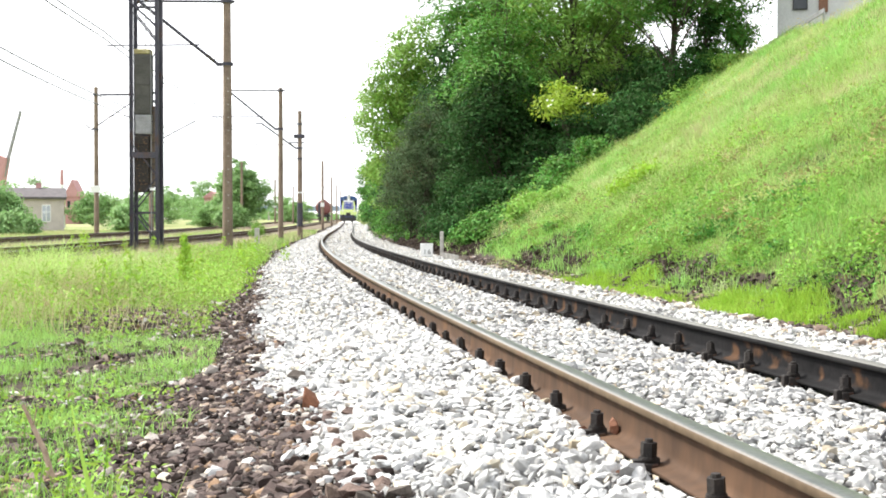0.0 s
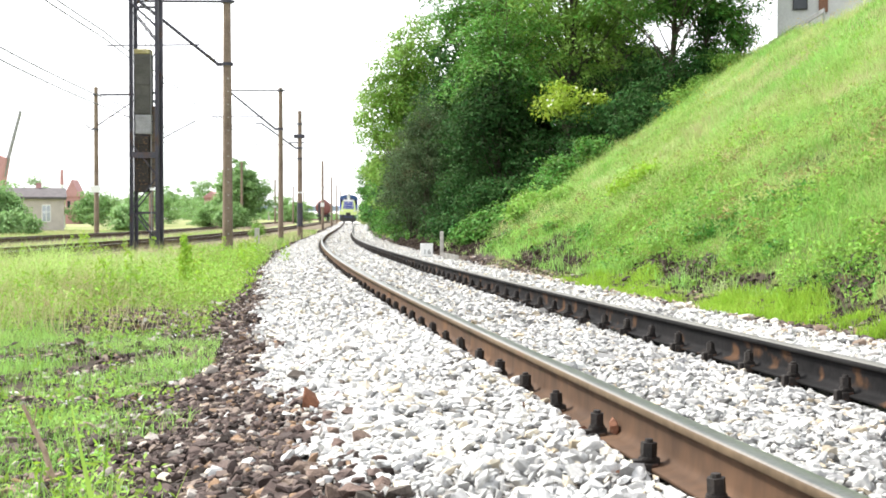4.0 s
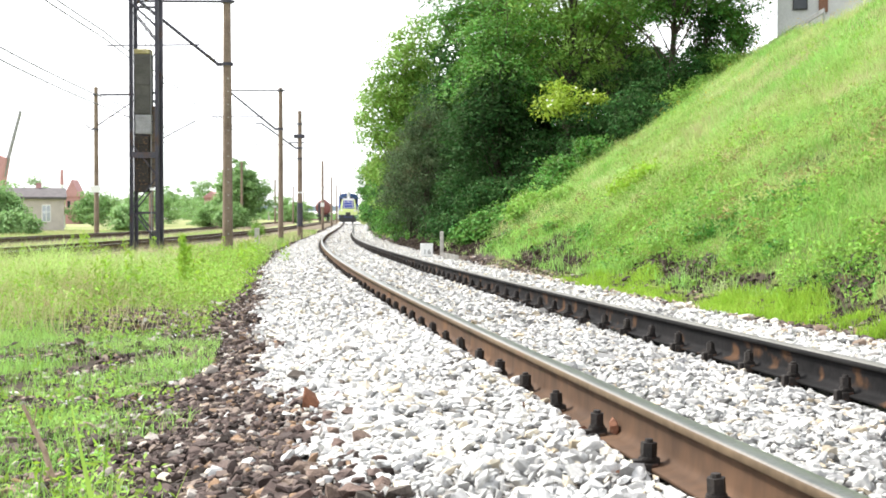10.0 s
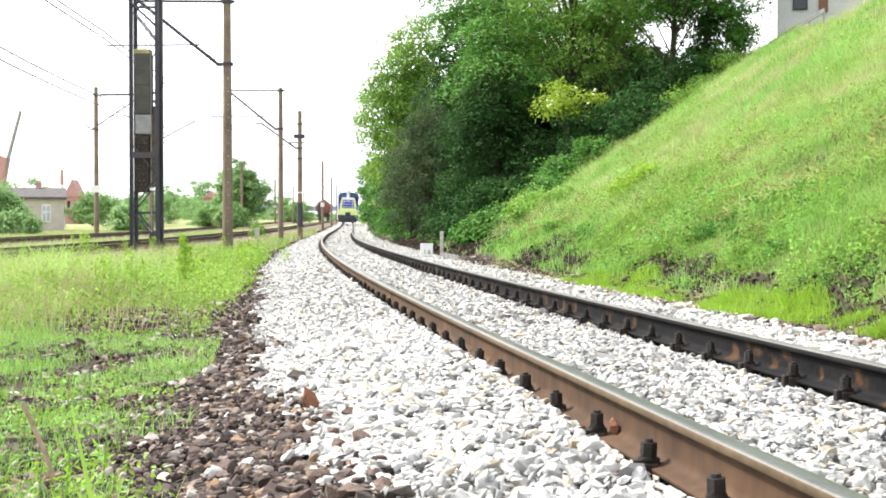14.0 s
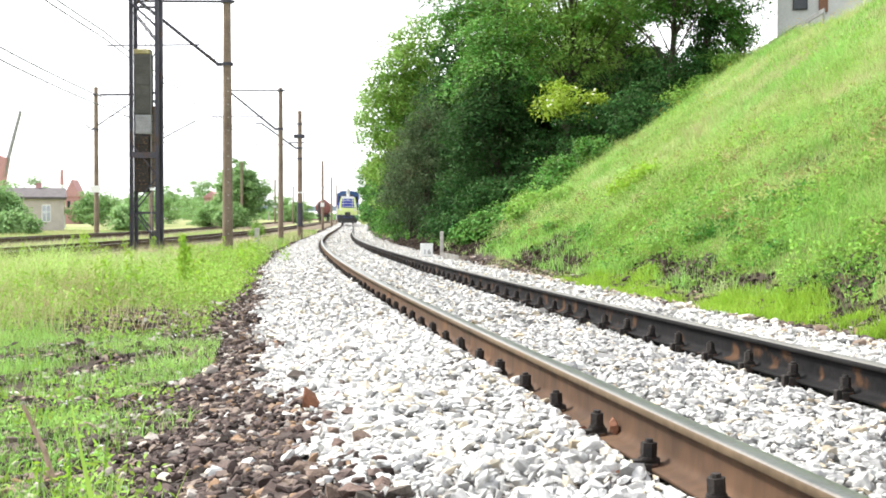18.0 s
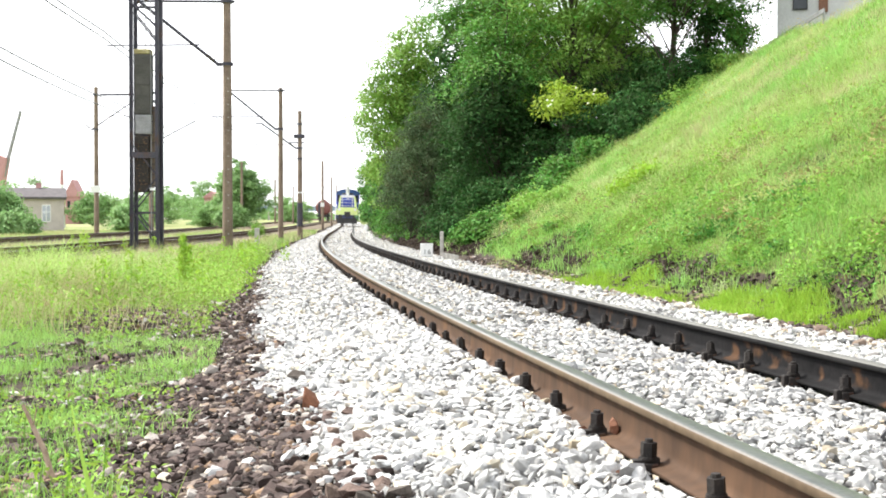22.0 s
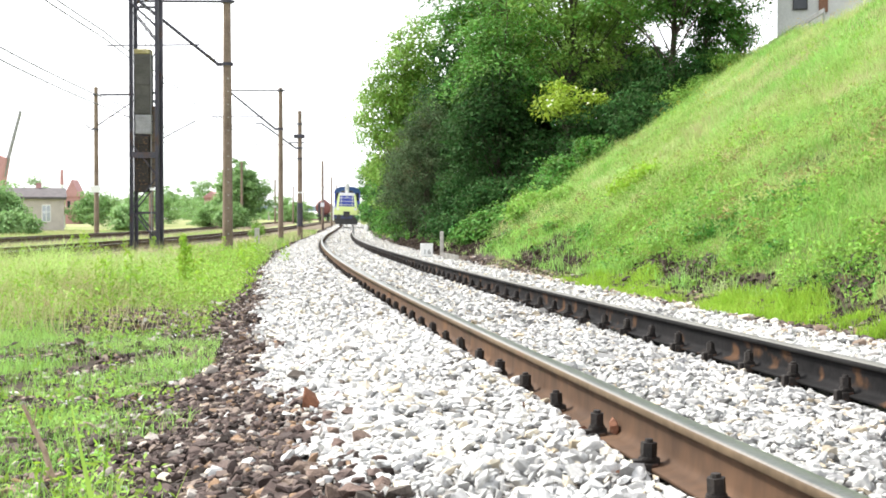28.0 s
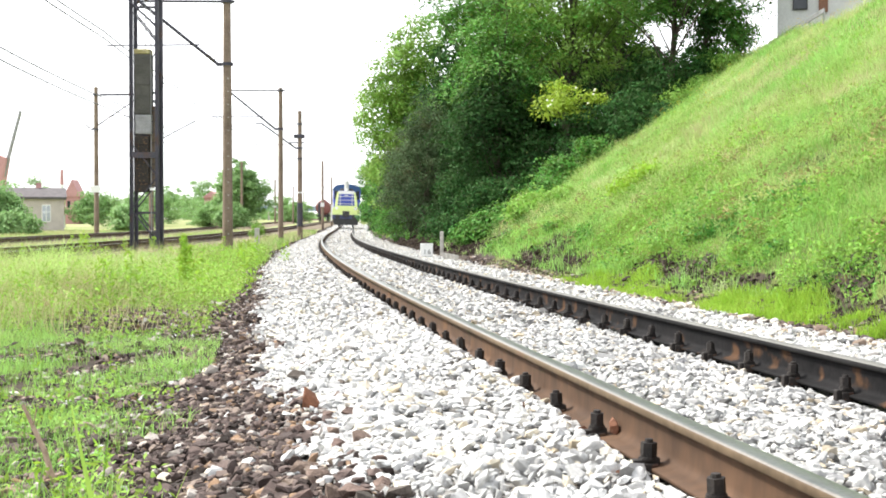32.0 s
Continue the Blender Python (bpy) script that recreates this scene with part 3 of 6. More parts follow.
def build_stones():
    rng = np.random.RandomState(5)
    ball = empty("ballast", Matrix(), "pale crushed limestone ballast between and beside the rails", "ballast", kind="stuff")
    old = empty("old_ballast", Matrix(), "dark brown old stones along the ballast shoulder", "stones", kind="stuff")
    rich, lean_, crude = stone_shapes(16, 14, 1), stone_shapes(10, 9, 2), stone_shapes(8, 7, 3)
    for a0, a1, step, r, shapes, l0, l1 in ((-9.0, 2.6, 0.062, 0.034, crude, -4.0, 2.75), (2.6, 10.5, 0.0345, 0.0225, rich, -4.6, 2.75), (10.5, 18, 0.047, 0.0265, lean_, -4.6, 2.75), (18, 32, 0.058, 0.028, lean_, -3.2, 2.75), (32, 58, 0.066, 0.027, crude, -2.8, 2.6), (58, 110, 0.12, 0.044, crude, -2.6, 2.5), (110, 240, 0.3, 0.08, crude, -2.4, 2.4)):
        L, A = np.meshgrid(np.arange(l0, l1, step), np.arange(a0, a1, step))
        L = (L + rng.uniform(-0.5, 0.5, L.shape) * step).ravel()
        A = (A + rng.uniform(-0.5, 0.5, A.shape) * step).ravel()
        rim = 0.07 + r
        keep = (np.abs(L + G / 2) > rim) & (np.abs(L - G / 2) > rim)
        # gaps among the weeds
        x, y = place(L, A)
        keep &= (L > -2.5) | (hash_noise(x, y, 0.6, 9) > 0.2 + 0.14 * np.clip(-L - 2.8, 0, 2))
        L, A, x, y = L[keep], A[keep], x[keep], y[keep]
        z = ground(L, A) + rng.uniform(-0.2, 0.65, len(L)) * min(r, 0.06) - max(r - 0.06, 0) + np.clip(hash_noise(x, y, 0.22, 11) - 0.4, 0, 1) * np.interp(A, [10, 40], [0.055, 0.02]) * np.clip((np.abs(np.abs(L) - 0.75) - 0.1) * 6, 0.2, 1)
        # heaped against the foot of the near rail
        z += 0.036 * np.exp(-((L + 0.93) / 0.13) ** 2) * np.interp(A, [3.5, 5.5, 22, 36], [0.3, 1, 1, 0.3])
        size = r * np.exp(rng.normal(0, 0.33, len(L)))
        white = rng.uniform(size=len(L)) < white_share(L, A)
        pos = np.stack([x, y, z], 1)
        near = (A < 4.6) & (A > 4.1) & (L > -1.9) & (L < -0.95)
        singles = np.where(near)[0][:300]
        loose = np.ones(len(L), bool)
        loose[singles] = False
        mid = white & loose & (np.abs(L) < 0.7) & (rng.uniform(size=len(L)) < np.interp(A, [7, 16, 30], [0.9, 0.4, 0.12]))
        part("loose_stones", stone_mesh("loose_stones", pos[mid], size[mid] * 0.92, shapes, M_GREYER_STONE, rng), None, ball, "greyish darker stones between the rails")
        side = white & loose & ~mid
        part("loose_stones", stone_mesh("loose_stones", pos[side], size[side], shapes, M_WHITE_STONE, rng), None, ball)
        part("loose_stones", stone_mesh("loose_stones", pos[~white & loose], size[~white & loose], shapes, M_DARK_STONE, rng), None, old)
        cache = {}
        for i in singles:
            k = (int(rng.randint(len(shapes))), bool(white[i]))
            if k not in cache:
                v, f = shapes[k[0]]
                cache[k] = fast_mesh("stone", v, f, M_WHITE_STONE if k[1] else M_DARK_STONE)
            ob = new("stone", cache[k])
            ob.parent = ball if k[1] else old
            ob.matrix_basis = Matrix.LocRotScale(pos[i].tolist(), Euler(rng.normal(0, 0.7, 3).tolist()), (size[i] * rng.uniform(0.8, 1.2, 3)).tolist())
    # larger worn stones along the outer rim
    n = 420
    A = rng.uniform(5.5, 26, n)
    L = rng.normal(2.3, 0.09, n) - 0.15 * (A < 10)
    x, y = place(L, A)
    keep = hash_noise(x, y, 0.7, 12) > 0.4
    x, y, L, A = x[keep], y[keep], L[keep], A[keep]
    part("rim_stones", stone_mesh("rim_stones", np.stack([x, y, ground(L, A) + 0.03], 1), 0.038 * np.exp(rng.normal(0, 0.3, len(x))), rich, M_TAN_STONE, rng), None, old)
    # single stones that stand out
    bits = [("red_stone", "rust-red broken stone on the pale ballast", -0.635, 6.3, 0.07, M_RED_STONE, 12), ("dark_rock", "flat grey-brown rock on the pale ballast", -0.76, 7.9, 0.062, M_GREYROCK, 6), ("dark_rock", "flat grey-brown rock on the pale ballast", -0.83, 7.55, 0.06, M_GREYROCK, 9), ("dark_rock", "flat grey-brown rock on the pale ballast", -0.52, 6.85, 0.045, M_GREYROCK, 11), ("dark_rock", "large dark brown rock at the ballast edge", -0.24, 4.05, 0.06, M_GREYROCK, 2), ("dark_rock", "large dark brown rock at the ballast edge", -0.13, 4.08, 0.05, M_GREYROCK, 4), ("grey_rock", "grey lump of stone on the pale ballast", 0.15, 4.45, 0.045, M_WHITE_STONE, 5)]
    for k, (x, y, r) in enumerate(((-0.5, 4.8, 0.055), (-0.42, 4.52, 0.06), (-0.36, 4.3, 0.05), (-0.28, 4.2, 0.062), (-0.56, 5.2, 0.05), (-0.64, 5.7, 0.05), (-0.47, 4.35, 0.045), (-0.2, 4.3, 0.04), (-0.54, 5.98, 0.045), (-0.41, 5.88, 0.042), (-0.32, 5.16, 0.05), (-0.4, 5.14, 0.045), (-0.46, 5.5, 0.04), (-0.21, 4.63, 0.045), (-0.84, 8.07, 0.05), (-0.72, 6.6, 0.045), (-0.5, 6.5, 0.038), (0.07, 7.02, 0.04))):
        bits.append(("brown_rock", "pinkish brown rock among the pale ballast stones", x, y, r, M_ROCK, k % 16))
    for a, off in ((4.95, 0.1), (4.12, 0.19), (5.5, 0.2)):
        x, y = place(-G / 2 - off, a)
        bits.append(("red_stone", "small rust-red stone against the rail", float(x), float(y), 0.032, M_RED_STONE, 3))
    for name, label, x, y, r, m, shape in bits:
        v, f = rich[shape]
        ob = new(name, fast_mesh(name, v * r * (np.array([1.25, 0.85, 0.9]) if r > 0.06 and m is M_RED_STONE else 1.0), f, m))
        ob.matrix_world = Matrix.Translation((x, y, ground_at(x, y) + r * 0.55)) @ pose(0, 0, 0, 25, 82 if m is M_RED_STONE else 10, 40 * shape)
        tagged(ob, label, "rock")
    v, f = rich[10]
    ob = new("red_stone", fast_mesh("red_stone", v * 0.036, f, M_RED_STONE))
    ob.matrix_world = Matrix.Translation((0.595, 4.6, 0.05)) @ pose(0, 0, 0, 10, 70, 30)
    tagged(ob, "rust-red stone lying on the rail foot", "rock")


# ---- grass and weeds ----
def blade_mesh(name, pos, height, width, bend, mat_, rng):
    """Tapered bent blades; pos are their roots."""
    n = len(pos)
    az, az2 = rng.uniform(0, 2 * np.pi, n), rng.uniform(0, 2 * np.pi, n)
    side = np.stack([np.cos(az), np.sin(az), np.zeros(n)], 1) * (width / 2)[:, None]
    out = np.stack([np.cos(az2), np.sin(az2), np.zeros(n)], 1) * (bend * height)[:, None]
    up = np.array([0, 0, 1.0])[None] * height[:, None]
    mid = pos + up * 0.55 + out * 0.3
    tip = pos + up * (1 - 0.35 * np.abs(bend))[:, None] + out
    v = np.stack([pos - side, pos + side, mid + side * 0.75, mid - side * 0.75, tip + side * 0.12, tip - side * 0.12], 1).reshape(-1, 3)
    b = (np.arange(n) * 6)[:, None]
    f = np.concatenate([b + np.array([[0, 1, 2, 3]]), b + np.array([[3, 2, 4, 5]])])
    order = np.argsort(np.tile(np.arange(n), 2), kind="stable")
    return fast_mesh(name, v, f[order], mat_)


def leaf_cloud(pos, length, width, rng, up=0.5, droop=0.3, facing=None):
    """Diamond leaves at the given points."""
    n = len(pos)
    nor = rng.normal(size=(n, 3)) * (1.0 if facing is None else 0.45) + np.array([0, 0, up])
    if facing is not None:
        nor = nor + facing
    nor /= np.linalg.norm(nor, axis=1)[:, None]
    d = rng.normal(size=(n, 3)) - np.array([0, 0, droop])
    d -= nor * (d * nor).sum(1)[:, None]
    d /= np.linalg.norm(d, axis=1)[:, None] + 1e-9
    s = np.cross(nor, d)
    ln, wd = length[:, None], width[:, None]
    v = np.stack([pos - d * ln * 0.5, pos + s * wd * 0.5 + nor * wd * 0.12, pos + d * ln * 0.5, pos - s * wd * 0.5 + nor * wd * 0.12], 1).reshape(-1, 3)
    return v, (np.arange(n) * 4)[:, None] + np.arange(4)[None]


def scatter(rng, n, l0, l1, a0, a1, keep):
    l, a = rng.uniform(l0, l1, n), a0 + (a1 - a0) * rng.uniform(0, 1, n)
    x, y = place(l, a)
    ok = rng.uniform(size=n) < keep(l, a, x, y)
    l, a, x, y = l[ok], a[ok], x[ok], y[ok]
    return np.stack([x, y, ground(l, a) - 0.01], 1), l, a


def grass_patch(name, label, rng, pos, h, w, bend, mat_):
    ob = new(name, blade_mesh(name, pos, h, w, bend, mat_, rng))
    return tagged(ob, label, "grass", kind="stuff")


def build_grass():
    rng = np.random.RandomState(11)
    uni = rng.uniform
    # bank
    def bank_keep(l, a, x, y):
        return (1 - 0.95 * bare_bank(l, a, x, y)) * (1 - 0.4 * np.clip((6.5 - l) / 1.5, 0, 1)) * (1 - 0.8 * np.clip((4.7 - l) * 2, 0, 1) * np.clip((a - 27) / 3, 0, 1))
    for a0, a1, n, ws in ((-8, 6.5, 50000, 0.012), (6.5, 16, 150000, 0.006), (16, 28, 150000, 0.009), (28, 44, 130000, 0.014)):
        pos, l, a = scatter(rng, n, FOOT_L + 0.25, CREST_L + 1.2, a0, a1, bank_keep)
        k = len(pos)
        tuft = hash_noise(pos[:, 0], pos[:, 1], 0.5, 61)
        tall = (0.45 + 0.6 * hash_noise(pos[:, 0], pos[:, 1], 2.0, 22)) * (0.35 + 1.35 * tuft)
        grass_patch("bank_grass", "tall fresh green grass on the steep bank", rng, pos, uni(0.1, 0.34, k) * tall, uni(0.6, 1.4, k) * ws, uni(0.2, 1.1, k), M_GRASS)
        pos, l, a = scatter(rng, n // 6, FOOT_L + 1.4, CREST_L + 1.0, a0, a1, lambda l, a, x, y: np.clip(hash_noise(x, y, 1.7, 23) * 0.45 + hash_noise(x, y, 0.6, 25) * 0.75 - 0.2, 0, 1) ** 1.6 * np.clip((l - 3.5) / 4, 0.25, 1))
        k = len(pos)
        grass_patch("dry_bank_grass", "pale dry seed stalks in the bank grass", rng, pos, uni(0.2, 0.45, k), uni(0.5, 1.0, k) * ws * 0.7, uni(0.3, 0.9, k), M_STRAW)
    # long pale grass leaning over the middle of the bank
    for a0, a1, n, ws in ((7, 16, 56000, 0.005), (16, 28, 60000, 0.007), (28, 43, 44000, 0.011)):
        pos, l, a = scatter(rng, n, FOOT_L + 0.9, CREST_L, a0, a1, lambda l, a, x, y: np.clip((0.6 * hash_noise(x, y, 1.5, 63) + 0.4 * hash_noise(x, y, 0.45, 64) - 0.3) * 3.5, 0, 1) * (bare_bank(l, a, x, y) < 0.1) * np.clip((l - FOOT_L - 0.8) * 1.2, 0, 1))
        k = len(pos)
        grass_patch("pale_bank_grass", "long pale leaning grass on the steep bank", rng, pos, uni(0.2, 0.48, k), uni(0.6, 1.3, k) * ws, uni(0.4, 1.2, k), M_HAY)
    # leafy clumps of taller weeds, thickest on the lower bank and among the meadow grass
    def clumps(n, l0, l1, a0, a1, mat_, tone, tall=1.0, fade=2.2, leaf=0.062):
        pos, l, a = scatter(rng, n, l0, l1, a0, a1, lambda l, a, x, y: np.clip((hash_noise(x, y, 1.2, tone) - 0.38) * 5, 0, 1) * (bare_bank(l - 0.08, a, x, y) < 0.05) * np.where(l > 0, np.exp(-np.maximum(l - FOOT_L - 0.9, 0) / fade), np.abs(x - line_b(y)) > 2.4))
        per = 44
        size = rng.uniform(0.45, 1.2, len(pos)).repeat(per)
        p = np.repeat(pos, per, 0)
        q = rng.normal(size=p.shape)
        q /= np.linalg.norm(q, axis=1)[:, None]
        q *= rng.uniform(0.3, 1, (len(p), 1)) ** 0.4
        p = p + q * size[:, None] * np.array([0.17, 0.17, 0.15 * tall]) + np.stack([0 * size, 0 * size, 0.15 * tall * size], 1)
        v, f = leaf_cloud(p, uni(0.7, 1.4, len(p)) * leaf, uni(0.35, 0.7, len(p)) * leaf, rng, 0.5, 0.3, q * 0.7)
        tagged(new("weed_clumps", fast_mesh("weed_clumps", v, f, mat_)), "rounded leafy weed clumps in the grass", "weeds", kind="stuff")
    clumps(650, FOOT_L + 0.45, FOOT_L + 4.0, 8, 34, M_WEED, 71, fade=1.6)
    clumps(420, FOOT_L + 0.45, FOOT_L + 5.0, 8, 36, M_OLIVE, 72, fade=3.0)
    clumps(160, FOOT_L + 2.5, CREST_L - 0.5, 10, 42, M_HERB, 73, fade=8.0)
    clumps(600, FOOT_L + 0.4, FOOT_L + 2.4, 8, 32, M_LEAF, 74, fade=0.8)
    clumps(420, FOOT_L + 0.5, FOOT_L + 2.4, 24, 40, M_LEAF, 75, fade=1.5)
    clumps(260, FOOT_L + 0.5, FOOT_L + 4.0, 8, 34, M_DRY, 76)
    clumps(230, -8.5, -2.7, 15, 34, M_HERB, 77, 1.5)
    clumps(150, -8.5, -2.7, 15, 34, M_OLIVE, 78, 1.7)
    clumps(60, -5.5, -2.7, 8.5, 11.5, M_MINT, 79, 0.6, leaf=0.045)
    clumps(70, -4.8, -2.7, 5.2, 8.8, M_MINT, 81, 0.35, leaf=0.036)
    clumps(190, 4.9, 7.8, 13, 21, M_OLIVE, 82, fade=9.0)
    clumps(150, 4.9, 7.6, 13, 20, M_DRY, 83, fade=9.0)
    clumps(120, FOOT_L + 0.35, FOOT_L + 1.4, 42, 62, M_LEAF, 84)
    for hl, ha, rl, ra in HOLLOWS[3:14]:
        n = int(3 + 6 * ra)
        l, a = hl + rl * rng.uniform(0.7, 1.5, n), ha + ra * rng.uniform(-1.3, 1.3, n)
        x, y = place(l, a)
        p = np.repeat(np.stack([x, y, ground(l, a)], 1), 26, 0)
        p = p + rng.normal(size=p.shape) * np.array([0.07, 0.07, 0.035]) + np.array([0, 0, 0.04])
        v, f = leaf_cloud(p, uni(0.025, 0.055, len(p)), uni(0.014, 0.028, len(p)), rng, 0.5, 0.4)
        tagged(new("overhanging_weeds", fast_mesh("overhanging_weeds", v, f, M_LEAF if n % 2 else M_WEED)), "leafy weeds hanging over a bare hollow", "weeds", kind="stuff")
    # a swath of bleached stalks high on the bank
    pos, l, a = scatter(rng, 12000, 7.6, 11.0, 19, 31, lambda l, a, x, y: np.clip((0.5 * hash_noise(x, y, 1.3, 65) + 0.5 * hash_noise(x, y, 0.5, 66) - 0.42) * 4, 0, 1))
    k = len(pos)
    grass_patch("bleached_grass", "bleached straw-white stalks on the bank", rng, pos, uni(0.25, 0.5, k), uni(0.004, 0.008, k), uni(0.3, 1.0, k), M_STRAW)
    # bright yellow-green plant standing out on the bank
    lone, _, _ = scatter(rng, 26, 4.55, 5.15, 24.0, 25.0, lambda l, a, x, y: np.ones(len(l)))
    p = np.repeat(lone, 60, 0) + rng.normal(0, 1, (len(lone) * 60, 3)) * np.array([0.1, 0.1, 0.09]) + np.array([0, 0, 0.3])
    v, f = leaf_cloud(p, uni(0.06, 0.11, len(p)), uni(0.03, 0.05, len(p)), rng, 0.7, 0.3)
    tagged(new("bright_weed", fast_mesh("bright_weed", v, f, M_LUSH)), "bright yellow-green leafy weed on the bank", "weed", kind="stuff")
    pos, l, a = scatter(rng, 26000, -8, -2.6, -8, 4.2, lambda l, a, x, y: np.clip((hash_noise(x, y, 1.0, 30) - 0.35) * 4, 0, 1) * (np.hypot(x, y) > 0.9))
    k = len(pos)
    grass_patch("low_grass", "short grass growing through old stones", rng, pos, uni(0.03, 0.1, k), uni(0.004, 0.01, k), uni(0.1, 0.8, k), M_MINT)
    # clods and loose earth where the bank is bare
    l, a = rng.uniform(2.7, 6.0, 60000), rng.uniform(7, 40, 60000)
    x, y = place(l, a)
    ok = rng.uniform(size=len(l)) < bare_bank(l, a, x, y)
    l, a, x, y = l[ok], a[ok], x[ok], y[ok]
    clod = stone_mesh("clods", np.stack([x, y, ground(l, a) + 0.01], 1), 0.022 * np.exp(rng.normal(0, 0.5, len(l))), stone_shapes(6, 8, 9), M_EARTH, rng, 0.9)
    tagged(new("clods", clod), "dark crumbling earth and roots on the bare bank", "earth", kind="stuff")
    # litter and earth below the bushes
    l, a = rng.uniform(2.45, 5.0, 15000), rng.uniform(38, 66, 15000)
    x, y = place(l, a)
    ok = rng.uniform(size=len(l)) < np.clip(hash_noise(x, y, 0.9, 67) * 1.6 - 0.2, 0, 1)
    l, a, x, y = l[ok], a[ok], x[ok], y[ok]
    litter = stone_mesh("litter", np.stack([x, y, ground(l, a) + 0.015], 1), 0.045 * np.exp(rng.normal(0, 0.45, len(l))), stone_shapes(6, 8, 12), M_EARTH, rng, 0.9)
    tagged(new("litter", litter), "dark leaf litter and earth below the bushes", "earth", kind="stuff")
    # lush band at the foot of the bank
    pos, l, a = scatter(rng, 60000, FOOT_L - 0.3, FOOT_L + 0.45, 6.5, 26, lambda l, a, x, y: np.clip((0.5 * hash_noise(x, y, 1.1, 24) + 0.5 * hash_noise(x, y, 0.4, 27) - 0.2) * 6 - 6.0 * np.abs(l - FOOT_L - 0.02 - 0.4 * (hash_noise(x, y, 2.0, 28) - 0.5)), 0, 1) * np.clip((21 - a) / 6, 0, 1))
    k = len(pos)
    lush = 0.4 + 1.0 * hash_noise(pos[:, 0], pos[:, 1], 0.5, 27)
    grass_patch("verge_grass", "bright lush grass along the ballast", rng, pos, uni(0.045, 0.17, k) * lush, uni(0.005, 0.011, k), uni(0.1, 0.6, k), M_LUSH)
    pos, l, a = scatter(rng, 20000, FOOT_L + 0.1, FOOT_L + 1.8, 62, 110, lambda l, a, x, y: np.clip((hash_noise(x, y, 2.2, 29) - 0.45) * 3, 0, 1))
    k = len(pos)
    grass_patch("verge_grass", "rough pale grass below the bushes", rng, pos, uni(0.1, 0.45, k), uni(0.012, 0.03, k), uni(0.1, 0.7, k), M_HAY)
    # weeds beside the track: low near the camera, tall further off
    def left_keep(l, a, x, y):
        d = (0.6 * hash_noise(x, y, 0.9, 31) + 0.4 * hash_noise(x, y, 0.3, 40) - 0.47) * 5 + np.clip((-l - 2.9) * 0.45, -0.6, 0.6) + 1.3 * np.clip((8.5 - a) / 3, 0, 1) * np.clip((-l - 2.5) * 3, 0, 1)
        d = d + 2.2 * np.exp(-((x + 1.95) / 0.42) ** 2 - ((y - 9.3) / 1.1) ** 2) - 2.2 * np.exp(-((x + 2.7) / 1.0) ** 2 - ((y - 13.8) / 1.0) ** 2) + 0.9 * np.exp(-((x + 2.5) / 0.8) ** 2 - ((y - 10.8) / 0.7) ** 2)
        strip = np.exp(-((a - 14.2) / 1.2) ** 2) * np.clip((l + 4.2) * 2, 0, 1)
        return np.clip(d, 0, 1) * (1 - 0.8 * strip)
    pos, l, a = scatter(rng, 80000, -6.5, -2.3, 4.2, 14.5, left_keep)
    k = len(pos)
    grass_patch("low_grass", "short grass growing through old stones", rng, pos, uni(0.03, 0.12, k) * np.interp(a, [4, 14], [0.9, 1.4]), uni(0.003, 0.008, k), uni(0.1, 0.8, k), M_MINT)
    pos, l, a = scatter(rng, 9000, -6.5, -4.0, 8.3, 12.6, lambda l, a, x, y: np.clip((-l - 4.0) * 2, 0, 1) * np.clip((hash_noise(x, y, 0.8, 39) - 0.3) * 5, 0, 1))
    k = len(pos)
    grass_patch("tall_grass", "tall bright grass tufts beside the old stones", rng, pos, uni(0.1, 0.34, k), uni(0.003, 0.008, k), uni(0.3, 1.1, k), M_HAY)
    pos, l, a = scatter(rng, 120000, -9, -2.35, 13.4, 26, lambda l, a, x, y: np.clip((-l - 2.2) * 1.6, 0, 1) * np.clip((0.6 * hash_noise(x, y, 1.2, 32) + 0.4 * hash_noise(x, y, 0.4, 38) - 0.3) * 5, 0, 1) * np.clip((a - 15.2 - 3.0 * hash_noise(x, y, 0.9, 37) + 2.5 * np.clip((-l - 4.0) / 1.5, 0, 1)) / 1.5, 0, 1))
    k = len(pos)
    grow = np.clip(0.35 + (-l - 2.4) * 0.35, 0.3, 1) * (0.6 + 0.7 * hash_noise(pos[:, 0], pos[:, 1], 1.5, 33))
    grow = grow * np.clip((a - 13) / 4, 0.35, 1) * (0.45 + 0.9 * hash_noise(pos[:, 0], pos[:, 1], 0.45, 36))
    grass_patch("tall_grass", "tall light green meadow grass beside the track", rng, pos, uni(0.15, 0.75, k) * grow, uni(0.004, 0.012, k), uni(0.2, 1.1, k), M_HAY)
    pos, l, a = scatter(rng, 110000, -11, -2.5, 25, 46, lambda l, a, x, y: np.clip((-l - 2.4) * 1.4, 0, 1) * (np.abs(x - line_b(y)) > 2.4))
    k = len(pos)
    grow = (0.6 + 0.7 * hash_noise(pos[:, 0], pos[:, 1], 2.0, 34)) * np.clip((-l - 2.3) * 0.45, 0.2, 1)
    grass_patch("tall_grass", "tall light green meadow grass beside the track", rng, pos, uni(0.15, 0.5, k) * grow, uni(0.008, 0.016, k), uni(0.2, 0.9, k), M_GRASS)
    pos, l, a = scatter(rng, 90000, -34, -2.7, 46, 130, lambda l, a, x, y: (np.abs(x - line_b(y)) > 2.2) * (np.abs(x - line_c(y)) > 2.2))
    k = len(pos)
    grass_patch("meadow_grass", "rough grass between the tracks", rng, pos, uni(0.2, 0.55, k), uni(0.02, 0.05, k), uni(0.1, 0.6, k), M_PALE_HAY)
